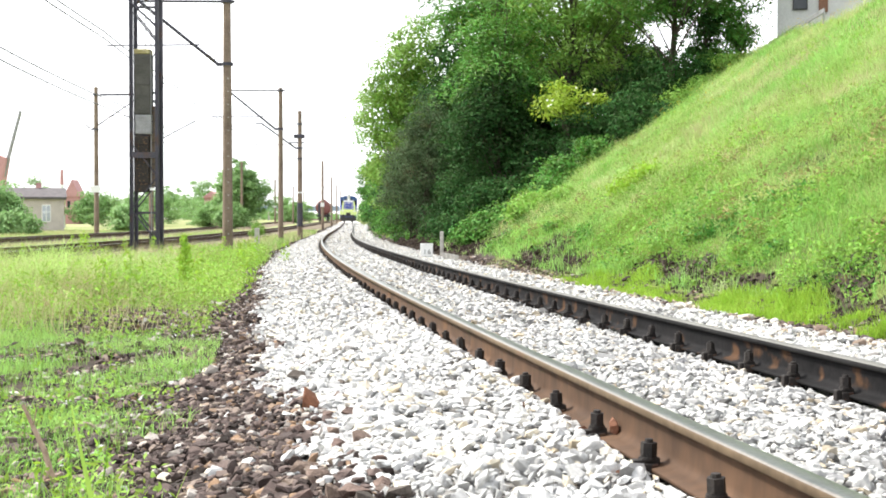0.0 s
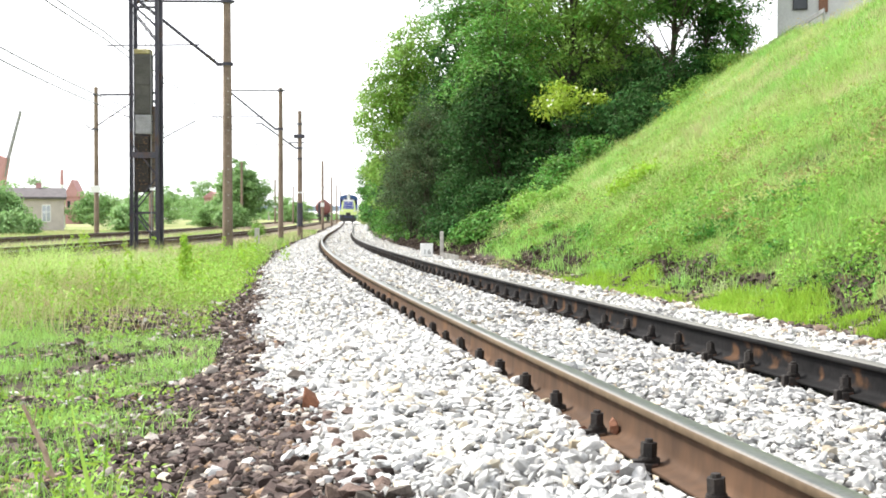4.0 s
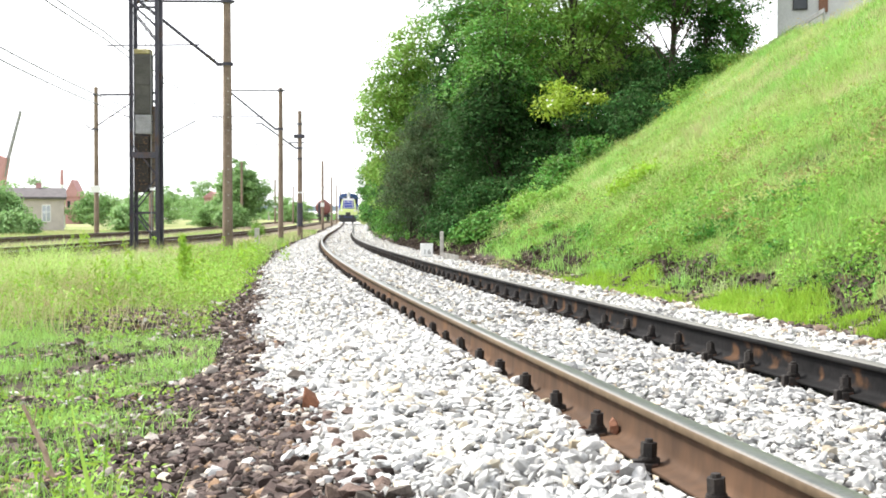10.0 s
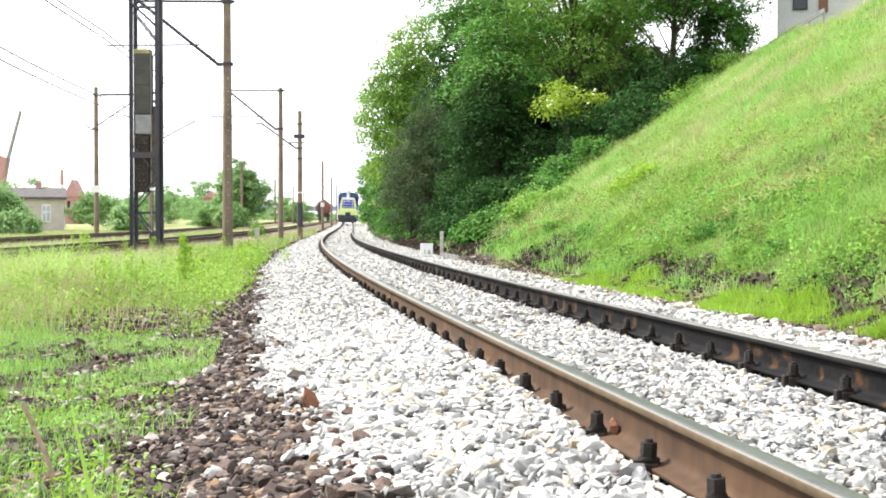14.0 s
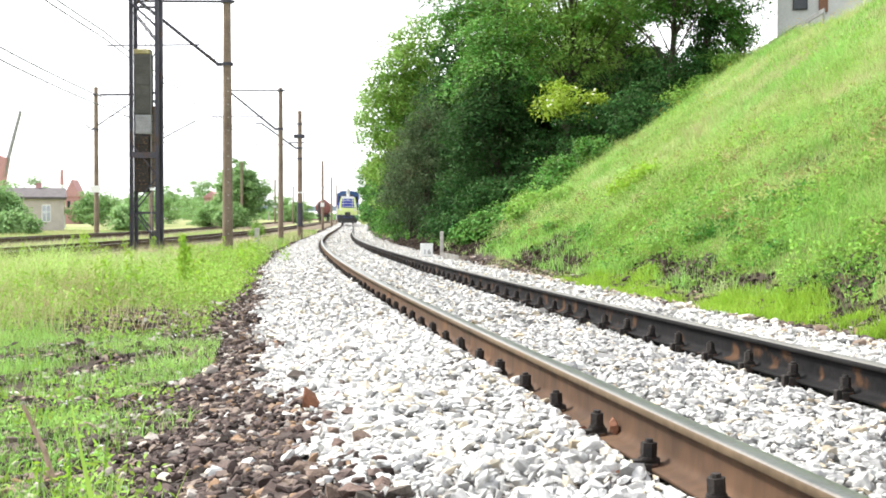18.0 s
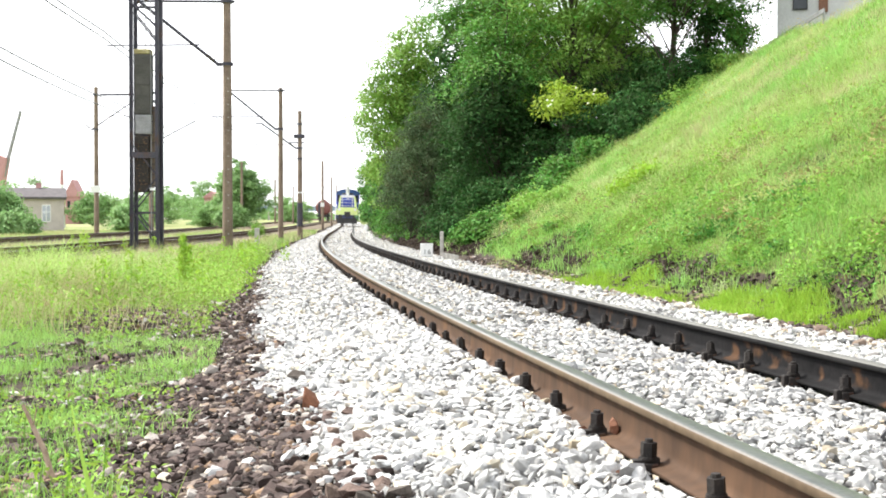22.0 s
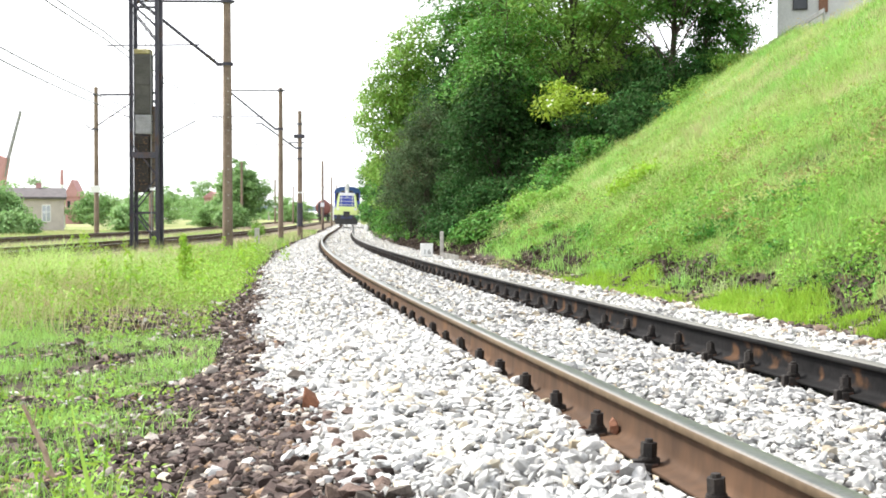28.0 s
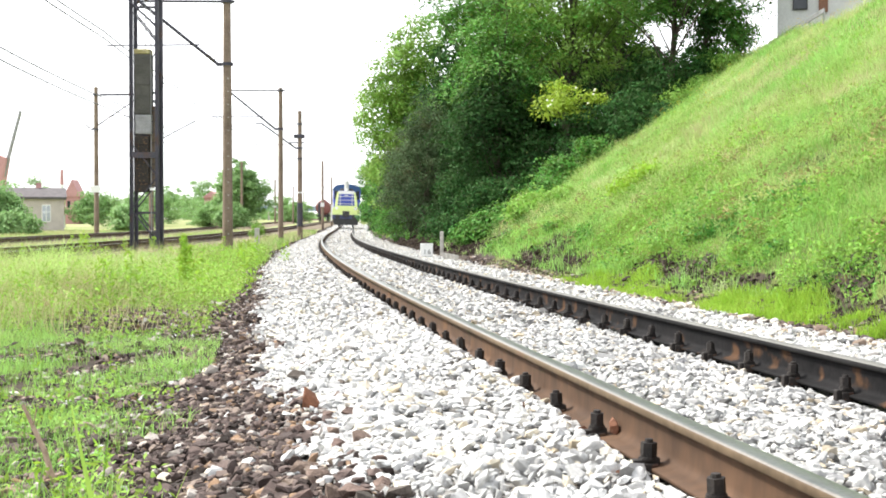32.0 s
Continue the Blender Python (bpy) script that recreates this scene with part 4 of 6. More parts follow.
    pos, l, a = scatter(rng, 26000, -9, -2.5, 13.5, 44, lambda l, a, x, y: hash_noise(x, y, 1.7, 35) * (np.abs(x - line_b(y)) > 2.4))
    k = len(pos)
    grass_patch("dry_stalks", "straw-coloured stalks in the meadow grass", rng, pos, uni(0.3, 0.9, k) * np.clip((-l - 2.2) * 0.5, 0.3, 1), uni(0.003, 0.007, k), uni(0.2, 0.9, k), M_STRAW)
    # broad-leaved weeds
    for name, n, l0, l1, a0, a1, hh, sz in (("broad_weeds", 1500, -7, -2.4, 5, 15, 0.12, 0.035), ("broad_weeds", 8000, -8, -2.4, 14.5, 42, 0.5, 0.05), ("bank_weeds", 4500, FOOT_L + 0.6, FOOT_L + 3.2, 8, 44, 0.26, 0.055), ("bank_weeds", 9000, FOOT_L + 0.35, FOOT_L + 3.0, 6.5, 24, 0.2, 0.045), ("bank_herbs", 6500, FOOT_L + 0.5, FOOT_L + 5.5, 8, 34, 0.24, 0.04), ("bank_herbs", 1500, FOOT_L + 3, FOOT_L + 9, 10, 44, 0.3, 0.07), ("dry_weeds", 4500, FOOT_L + 0.5, FOOT_L + 6.0, 8, 40, 0.25, 0.04)):
        pos, l, a = scatter(rng, n, l0, l1, a0, a1, lambda l, a, x, y: np.clip((hash_noise(x, y, 1.4, 41) - 0.4) * 5, 0, 1) * (1 - 0.9 * bare_bank(l, a, x, y)) * (1 - 0.85 * (l > 0) * np.clip((4.6 - l) * 2, 0, 1) * np.clip((a - 25) / 3, 0, 1)) * (np.abs(x - line_b(y)) > 2.4))
        per = 16
        p = np.repeat(pos, per, 0)
        p = p + rng.normal(0, 1, p.shape) * np.array([0.09, 0.09, 0]) * (hh / 0.35) ** 0.5
        p[:, 2] += rng.uniform(0.04, 1.0, len(p)) * hh * np.repeat(rng.uniform(0.2, 1.2, len(pos)), per)
        v, f = leaf_cloud(p, uni(0.7, 1.5, len(p)) * sz, uni(0.3, 0.7, len(p)) * sz, rng, 0.8, 0.1)
        ob = new(name, fast_mesh(name, v, f, {"bank_weeds": M_WEED, "dry_weeds": M_DRY}.get(name, M_HERB)))
        tagged(ob, "dry brown weeds on the lower bank" if name == "dry_weeds" else "leafy green weeds among the grass", "weeds", kind="stuff")


def yellow_flowers():
    rng = np.random.RandomState(51)
    pos, l, a = scatter(rng, 260, 9.0, CREST_L, 32, 42, lambda l, a, x, y: np.clip((hash_noise(x, y, 1.2, 52) - 0.45) * 4, 0, 1))
    p = np.repeat(pos, 4, 0) + rng.normal(0, 0.04, (len(pos) * 4, 3))
    p[:, 2] += rng.uniform(0.25, 0.5, len(p))
    v, f = leaf_cloud(p, np.full(len(p), 0.035), np.full(len(p), 0.03), rng, 0.8, 0)
    tagged(new("yellow_flowers", fast_mesh("yellow_flowers", v, f, M_YELLOW)), "small yellow flowers near the top of the bank", "flowers", kind="stuff")


SWAYING = []


def tall_weed(x, y, h, seed, leaf=0.13, spread=0.12, dense=70):
    """A single upright weed: stem and rows of narrow leaves."""
    rng = np.random.RandomState(seed)
    z = ground_at(x, y) - 0.02
    top = empty("tall_weed", Matrix.Translation((x, y, z)), "upright bright green weed with narrow leaves", "weed", "tall weeds")
    part("stem", rodded((0, 0, 0), (0.03, 0, h), 0.006, 0.002, n=5), M_WEED, top)
    n = int(dense * h)
    t = rng.uniform(0.1, 1, n)
    az = rng.uniform(0, 6.28, n)
    r = spread * (1.1 - 0.7 * t) * rng.uniform(0.3, 1, n)
    p = np.stack([np.cos(az) * r, np.sin(az) * r, t * h], 1)
    v, f = leaf_cloud(p, rng.uniform(0.7, 1.3, n) * leaf, rng.uniform(0.15, 0.25, n) * leaf, rng, 0.8, -0.4)
    part("leaves", fast_mesh("leaves", v, f, M_LUSH), None, top)
    SWAYING.append((top, 1.2, seed))


# ---- trees ----
def tree(name, label, x, y, height, rx, base, leaf_mat, clumps, per, leaf, seed, trunk_r=0.16, ry=None, category="tree", group="trees on the bank", clump_r=0.55, lean=(0, 0), sink=0.15, top_taper=0.35, bough=False):
    """Tapered trunk, limbs to the leaf clumps, an uneven crown with gaps."""
    rng = np.random.RandomState(seed)
    ry = ry or rx
    z = ground_at(x, y) - sink
    top = empty(name, Matrix.Translation((x, y, z)), label, category, group)
    c0, hh = (base + height) / 2, (height - base) / 2
    d = rng.normal(size=(clumps, 3))
    d /= np.linalg.norm(d, axis=1)[:, None]
    r = rng.uniform(0, 1, clumps) ** 0.42
    wob = 0.74 + 0.52 * hash_noise(np.arctan2(d[:, 1], d[:, 0]) * 2.2, d[:, 2] * 3.0, 1.0, seed)
    p = d * (r * wob)[:, None] * np.array([rx, ry, hh])
    squeeze = 1 - top_taper * np.clip(p[:, 2] / hh, 0, 1)
    p[:, 0] *= squeeze
    p[:, 1] *= squeeze
    p[:, 2] += c0
    p[:, 0] += lean[0] * p[:, 2] / height
    p[:, 1] += lean[1] * p[:, 2] / height
    # trunk and limbs
    bm = bmesh.new()
    spine = [Vector((lean[0] * t + 0.12 * math.sin(seed + 5 * t), lean[1] * t + 0.12 * math.cos(seed + 4 * t), height * 0.86 * t)) for t in (0, 0.2, 0.4, 0.6, 0.8, 1.0)]
    spine[0] = Vector((0, 0, -0.2))
    for i in range(5):
        rod(bm, spine[i], spine[i + 1], trunk_r * (1 - 0.17 * i), trunk_r * (1 - 0.17 * (i + 1)), n=8)
    trunk = part("trunk", bm, M_BARK, top)
    bm = bmesh.new()
    for i in range(min(clumps, 46)):
        q = Vector(p[i])
        t = min(max((q.z - 0.28 * height) / (height * 0.86), 0.12), 0.95)
        k = min(int(t * 5), 4)
        s = spine[k].lerp(spine[k + 1], t * 5 - k)
        mid = s.lerp(q, 0.5) + Vector((rng.uniform(-0.2, 0.2), rng.uniform(-0.2, 0.2), rng.uniform(-0.1, 0.3)))
        rod(bm, s, mid, trunk_r * 0.3 * (1.15 - t), trunk_r * 0.18 * (1.15 - t), n=5)
        rod(bm, mid, q, trunk_r * 0.18 * (1.15 - t), 0.008, n=4)
    tagged(part("branchwork", bm, M_BARK, top), kind="stuff")
    # leaves
    if bough:
        # flat drooping boughs that tip outwards
        rad = np.sqrt(rng.uniform(0, 1, clumps * per))
        ang = rng.uniform(0, 2 * np.pi, clumps * per)
        size = (clump_r * rng.uniform(0.7, 1.5, clumps)).repeat(per)
        out = p[:, :2] / (np.linalg.norm(p[:, :2], axis=1)[:, None] + 0.3)
        out = np.repeat(out, per, 0)
        dx, dy = np.cos(ang) * rad * size, np.sin(ang) * rad * size
        tip = dx * out[:, 0] + dy * out[:, 1]
        dz = -0.4 * rad * rad * size - 0.35 * tip + rng.normal(0, 0.11, len(rad)) * size
        # fingers of leaves along the bough's edge
        dz = dz - 0.22 * size * np.abs(np.sin(ang * 3.5 + size * 9)) * rad
        u = np.stack([np.cos(ang) * rad * 0.6 + out[:, 0] * 0.35, np.sin(ang) * rad * 0.6 + out[:, 1] * 0.35, np.full(len(rad), 0.8)], 1)
        lp = np.repeat(p, per, 0) + np.stack([dx, dy, dz], 1)
    else:
        u = rng.normal(size=(clumps * per, 3)) + np.array([0, 0, 0.35])
        u /= np.linalg.norm(u, axis=1)[:, None]
        reach = clump_r * rng.uniform(0.6, 1.4, (clumps, 1)).repeat(per, 0) * rng.uniform(0.25, 1.0, (clumps * per, 1)) ** 0.5
        lp = np.repeat(p, per, 0) + u * reach * np.array([1.25, 1.25, 0.6]) + rng.normal(0, 0.07, u.shape)
    up = lp[:, 2] > 0.05
    lp, u = lp[up], u[up]
    n = len(lp)
    v, f = leaf_cloud(lp, leaf * rng.uniform(0.6, 1.4, n), leaf * 0.45 * rng.uniform(0.6, 1.4, n), rng, 0.5, 0.6, u * 0.8)
    part("crown", fast_mesh("crown", v, f, leaf_mat), None, top)
    if y < 100:
        SWAYING.append((top, 0.28 if category == "tree" else 0.45, seed))
    return top


def build_trees():
    LT = "broad-leaved tree in full leaf on the grassy bank"
    tree("tree", "pale green tree at the edge of the wood", -1.9, 69, 10.9, 2.45, 0.9, M_LEAF_LIGHT, 190, 150, 0.2, 1, 0.2, top_taper=0.3, clump_r=0.7)
    tree("tree", LT, 2.3, 72, 17.5, 3.3, 2.0, M_LEAF, 80, 300, 0.24, 2, 0.22, clump_r=1.05, bough=True)
    tree("tree", LT, 2.5, 57, 14.5, 3.3, 2.5, M_LEAF, 54, 320, 0.19, 3, 0.22, clump_r=1.0, bough=True)
    # next three crowns: sunlight on them is put into paler leaves
    tree("tree", LT, 5.4, 56, 13.0, 3.6, 1.8, M_LEAF_LIGHT, 44, 320, 0.19, 4, 0.2, clump_r=1.0, bough=True)
    tree("tree", LT, 4.6, 48, 8.8, 2.7, 2.8, M_LEAF_LIGHT, 50, 320, 0.16, 5, 0.16, clump_r=0.85, bough=True)
    tree("tree", LT, 6.7, 51, 8.5, 2.5, 1.4, M_LEAF_LIGHT, 44, 320, 0.16, 6, 0.16, clump_r=0.85, bough=True)
    tree("tree", "slender tree with an open crown showing its dark trunk", 7.25, 43.5, 7.8, 3.0, 2.9, M_LEAF, 96, 280, 0.15, 7, 0.13, clump_r=0.75, lean=(0.7, 0), bough=True)
    tree("tree", LT, 9.3, 46.5, 6.4, 2.0, 2.0, M_LEAF, 44, 260, 0.15, 17, 0.1, clump_r=0.7, bough=True)
    tree("tree", LT, 2.2, 46, 7.8, 2.0, 3.0, M_LEAF, 36, 300, 0.15, 8, 0.14, clump_r=0.8, bough=True)
    # inner and backing trees: the wood's shade is in their leaf colour
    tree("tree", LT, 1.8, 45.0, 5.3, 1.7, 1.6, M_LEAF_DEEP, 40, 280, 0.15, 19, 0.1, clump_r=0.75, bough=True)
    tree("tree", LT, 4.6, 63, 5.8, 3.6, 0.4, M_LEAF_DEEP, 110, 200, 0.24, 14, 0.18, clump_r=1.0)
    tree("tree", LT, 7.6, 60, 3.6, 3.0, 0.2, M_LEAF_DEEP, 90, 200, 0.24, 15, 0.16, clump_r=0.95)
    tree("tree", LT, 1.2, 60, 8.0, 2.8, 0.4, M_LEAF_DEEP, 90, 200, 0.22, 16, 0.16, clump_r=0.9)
    tree("bush", "dense grey-green bush at the foot of the bank", -0.6, 52, 5.4, 1.6, 0.2, M_LEAF_GREY, 130, 170, 0.1, 9, 0.07, category="bush", group="bushes", clump_r=0.42)
    tree("bush", "dense grey-green bush at the foot of the bank", -1.35, 55, 4.6, 1.3, 0.2, M_LEAF_GREY, 100, 150, 0.1, 18, 0.06, category="bush", group="bushes", clump_r=0.4)
    tree("bush", "shade-darkened leafy bush at the foot of the bank", 1.5, 50, 5.0, 1.6, 0.0, M_LEAF_DEEP, 110, 150, 0.12, 10, 0.07, category="bush", group="bushes", clump_r=0.45)
    tree("bush", "shade-darkened leafy bush at the foot of the bank", 0.9, 45.5, 2.2, 1.0, 0.0, M_LEAF_DARK, 60, 140, 0.11, 11, 0.06, category="bush", group="bushes", clump_r=0.4)
    tree("bush", "low green bush beside the track", -2.0, 62, 1.9, 0.8, 0.0, M_LEAF, 40, 120, 0.11, 12, 0.04, category="bush", group="bushes", clump_r=0.35)
    tree("bush", "green bush beside the track", -2.9, 74, 2.7, 1.0, 0.0, M_LEAF, 60, 120, 0.13, 13, 0.05, category="bush", group="bushes", clump_r=0.4)
    edge = ((3.3, 41.5, 0.9, 0.6), (4.2, 42.5, 1.2, 0.8), (5.2, 43.2, 1.3, 0.9), (6.4, 43.8, 1.7, 1.0), (7.6, 42.5, 2.0, 1.1), (8.9, 42, 1.8, 1.1), (10.0, 42.5, 1.9, 1.0), (11.0, 42.5, 1.6, 0.9), (12.0, 43, 1.2, 0.9), (6.0, 45.5, 3.0, 1.5), (8.5, 46, 3.2, 1.6), (10.8, 46.5, 2.6, 1.4), (3.9, 38.8, 0.7, 0.45), (4.6, 38.4, 0.6, 0.5), (3.5, 38.5, 0.6, 0.45), (4.2, 36.2, 0.5, 0.4), (3.4, 44, 1.8, 0.9), (4.7, 35.2, 0.6, 0.45), (5.3, 37.0, 0.85, 0.55), (4.3, 33.6, 0.45, 0.4), (6.0, 39.0, 1.0, 0.6), (4.9, 32.5, 0.4, 0.35), (7.4, 40.6, 0.9, 0.6), (8.8, 40.9, 0.9, 0.7), (9.7, 40.9, 0.7, 0.6), (10.5, 41.3, 0.7, 0.6), (11.4, 41.6, 0.7, 0.6), (12.3, 41.8, 0.6, 0.6))
    # the darker leaf materials here carry the wood's shade in their colour
    for i, (l, a, h, r) in enumerate(edge):
        x, y = place(l, a - 1.0)
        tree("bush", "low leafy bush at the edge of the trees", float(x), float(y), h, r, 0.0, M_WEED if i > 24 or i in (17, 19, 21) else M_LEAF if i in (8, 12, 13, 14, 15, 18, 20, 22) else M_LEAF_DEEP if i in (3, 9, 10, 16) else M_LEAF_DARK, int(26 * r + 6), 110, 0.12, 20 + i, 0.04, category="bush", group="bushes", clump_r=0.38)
    tree("bush", "tall dark bush beside the slender tree", 8.55, 43.2, 2.9, 0.75, 0.2, M_LEAF_DARK, 34, 130, 0.12, 50, 0.05, category="bush", group="bushes", clump_r=0.36)
    tree("bush", "tall dark bush beside the slender tree", 9.6, 43.4, 2.3, 0.8, 0.1, M_LEAF, 34, 130, 0.12, 51, 0.05, category="bush", group="bushes", clump_r=0.36)
    shrub = tree("flowering_shrub", "lime-green elder shrub with flat cream flower heads", 3.95, 42.6, 3.25, 1.15, 2.0, M_LEAF_LIME, 22, 80, 0.15, 31, 0.05, category="shrub", group="bushes", clump_r=0.36)
    rng = random.Random(4)
    for k in range(9):
        q = (rng.uniform(-1.0, 1.0), -1.0 + rng.uniform(-0.2, 0.3), rng.uniform(2.15, 3.1))
        part("flower_head", rodded(q, (q[0], q[1] - 0.015, q[2] + 0.03), 0.034, 0.028, n=8), M_FLOWER, shrub)
    for i, (x, y, h, r) in enumerate(((-4.2, 150, 11, 3.2), (-2.0, 120, 11, 3.2), (-9.4, 205, 12, 3.4), (-16.2, 285, 12.5, 2.6), (-0.4, 96, 12, 3.0), (-7.6, 170, 7, 2.0))):
        tree("tree", "distant green tree beside the line", x, y, h, r, 0.3, M_LEAF if i % 2 else M_LEAF_DARK, 70, 110, 0.34, 40 + i, 0.18, clump_r=0.9)
    tree("sapling", "small round sapling beside the tracks", from_view(456, 75), 75, 1.5, 0.5, 0.2, M_LEAF_LIGHT, 14, 90, 0.1, 58, 0.03, category="sapling", group="bushes", clump_r=0.25)
    for i, (px, y, h, r) in enumerate(((678, 92, 3.4, 1.4), (672, 104, 3.6, 1.3), (668, 124, 4.2, 1.3), (690, 84, 3.0, 1.4), (664, 150, 4.5, 1.5))):
        tree("bush", "leafy bush beside the line", from_view(px, y), y, h, r, 0.0, M_LEAF_DARK if i % 2 else M_LEAF, 44, 110, 0.2, 140 + i, 0.05, category="bush", group="bushes", clump_r=0.5)
    # beyond the far tracks; haze is put into the paler leaf colour
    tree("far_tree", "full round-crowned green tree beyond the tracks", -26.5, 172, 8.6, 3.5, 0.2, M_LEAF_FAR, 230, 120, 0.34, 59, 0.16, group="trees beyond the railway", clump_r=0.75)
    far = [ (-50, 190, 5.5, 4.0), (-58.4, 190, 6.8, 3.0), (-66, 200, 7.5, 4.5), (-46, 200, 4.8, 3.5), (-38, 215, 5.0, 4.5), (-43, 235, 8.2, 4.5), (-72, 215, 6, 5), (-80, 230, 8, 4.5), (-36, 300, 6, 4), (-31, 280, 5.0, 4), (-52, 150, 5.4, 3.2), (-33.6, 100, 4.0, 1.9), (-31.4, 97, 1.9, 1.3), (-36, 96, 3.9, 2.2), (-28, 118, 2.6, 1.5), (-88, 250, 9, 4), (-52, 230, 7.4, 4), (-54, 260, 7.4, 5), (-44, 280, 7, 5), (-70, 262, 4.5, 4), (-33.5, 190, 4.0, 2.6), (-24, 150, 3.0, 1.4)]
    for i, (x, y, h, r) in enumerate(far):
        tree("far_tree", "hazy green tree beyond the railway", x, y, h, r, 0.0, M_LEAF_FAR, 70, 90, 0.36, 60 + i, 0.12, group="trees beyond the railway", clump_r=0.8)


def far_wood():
    """The line of woods on the horizon, its haze put into the leaf colour."""
    rng = np.random.RandomState(77)
    n = 900
    y = rng.uniform(480, 620, n)
    x = from_view(rng.uniform(-120, 640, n), y)
    hgt = (4 + 8 * hash_noise(x, y * 0, 18, 5) + 3 * hash_noise(x, y * 0, 6, 6)) * np.interp(x / y, [-0.15, -0.125], [1, 0.28])
    z = rise(y) - 1.5 + rng.uniform(0, 1, n) ** 0.7 * hgt
    p = np.repeat(np.stack([x, y, z], 1), 36, 0)
    u = rng.normal(size=p.shape)
    u /= np.linalg.norm(u, axis=1)[:, None]
    p = p + u * np.array([2.2, 2.2, 1.3])
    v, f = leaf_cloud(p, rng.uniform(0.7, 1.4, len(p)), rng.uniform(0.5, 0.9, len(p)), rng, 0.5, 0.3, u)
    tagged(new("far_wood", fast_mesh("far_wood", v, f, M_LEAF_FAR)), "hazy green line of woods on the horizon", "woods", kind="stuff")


# ---- line-side poles, signal mast and wires ----
def catenary_pole(x, y, h, r0, r1, arm_z=None, low_z=None, reach=2.9, label="tall weathered brown catenary pole with a sloping bracket", tie=1.0, slim=1.0):
    z = ground_at(x, y) - 0.1
    top = empty("catenary_pole", Matrix.Translation((x, y, z)), label, "pole", "catenary poles")
    part("mast", rodded((0, 0, 0), (0, 0, h - z), r0, r1, n=14), M_POLE, top)
    if arm_z:
        if tie:
            part("tie_rod", rodded((0.25, 0, arm_z - z), (-reach, 0, arm_z - z + 0.02), 0.042 * slim * tie, n=8), M_STEEL_DARK, top)
        bm = rodded((0, 0, low_z - z), (-0.35, 0, low_z - z), 0.06 * slim, n=8)
        rod(bm, (-0.3, 0, low_z - z), (-reach, 0, arm_z - z + 0.05), 0.052 * slim, n=8)
        if not tie:
            rod(bm, (-reach, 0, arm_z - z + 0.05), (-reach * 1.16, 0, arm_z - z + 0.03), 0.04 * slim, n=8)
        part("bracket", bm, M_STEEL_DARK, top)
        for zz in (low_z - z, arm_z - z):
            part("clamp", rodded((0, 0, zz - 0.05), (0, 0, zz + 0.05), r0 + 0.02, n=14), M_STEEL_DARK, top)
        for k in range(4):
            if k == 0:
                bm = bmesh.new()
            rod(bm, (-0.42 - 0.07 * k, 0, low_z - z + 0.12 + 0.05 * k), (-0.45 - 0.07 * k, 0, low_z - z + 0.14 + 0.05 * k), 0.06, n=10)
        part("insulator", bm, M_BARK, top)
        part("steady_arm", rodded((-0.9, 0, arm_z - z - 1.4), (-reach - 1.0, 0, arm_z - z - 1.42), 0.024, n=6), M_STEEL_DARK, top)
    return top


def number_board(top, z, w, h, r):
    part("number_board", boxed(-w / 2, w / 2, -r - 0.03, -r - 0.01, z, z + h), M_WHITE, top, "small white number board")


def from_view(px, d):
    """World x at depth d for a column of the picture."""
    return (px - 784) / 2336.5 * d


def build_poles():
    pole = catenary_pole(from_view(403, 43), 43, 8.25, 0.175, 0.12, 8.0, 5.97)
    for k in range(13):
        z = 0.9 + 0.42 * k
        r = 0.175 - 0.0065 * z
        part("peg", rodded((0.05, -r + 0.02, z), (0.05, -r - 0.03, z), 0.022, n=8), M_CONCRETE, pole)
    catenary_pole(from_view(497, 72), 72, 8.2, 0.15, 0.11, 8.05, 5.97)
    d = catenary_pole(from_view(531, 90), 90, 8.5, 0.19, 0.13, 7.6, 5.97, 2.6, tie=False)
    for z in (5.55, 3.25):
        part("band", rodded((0, 0, z), (0, 0, z + 0.1), 0.2, n=14), M_WHITE if z < 4 else M_STEEL_DARK, d)
    part("cross_arm", boxed(-0.75, 0.3, -0.05, 0.05, 6.65, 6.73), M_STEEL_DARK, d)
    part("switch_box", boxed(-0.4, 0.32, -0.2, 0.2, 7.0, 7.25, bevel=0.03), M_STEEL_DARK, d)
    part("sleeve", rodded((0, 0, 1.0), (0, 0, 2.6), 0.2, 0.19, n=14), M_STEEL_DARK, d, "dark painted sleeve")
    d = catenary_pole(from_view(171, 88), 88, 9.9, 0.17, 0.13, 9.4, 7.1, -3.2, "weathered pole with a long bracket over the far track", tie=2.0, slim=0.85)
    number_board(d, 3.0, 0.62, 0.45, 0.18)
    catenary_pole(from_view(268, 89), 89, 9.0, 0.17, 0.12, 7.7, 6.0, -3.0, "weathered pole behind the signal mast", tie=0, slim=0.7)
    for px, d, h in ((571, 159, 8.4), (587, 218, 8.6), (596, 266, 8.8), (519, 266, 8.5), (538, 312, 8.6), (487, 223, 8.4), (428, 163, 8.5), (603, 320, 9.2)):
        p = catenary_pole(from_view(px, d), d, h, 0.17, 0.13, label="distant slim pole along the tracks")
        if px in (571, 487, 538):
            number_board(p, 2.9, 0.45, 0.5, 0.18)


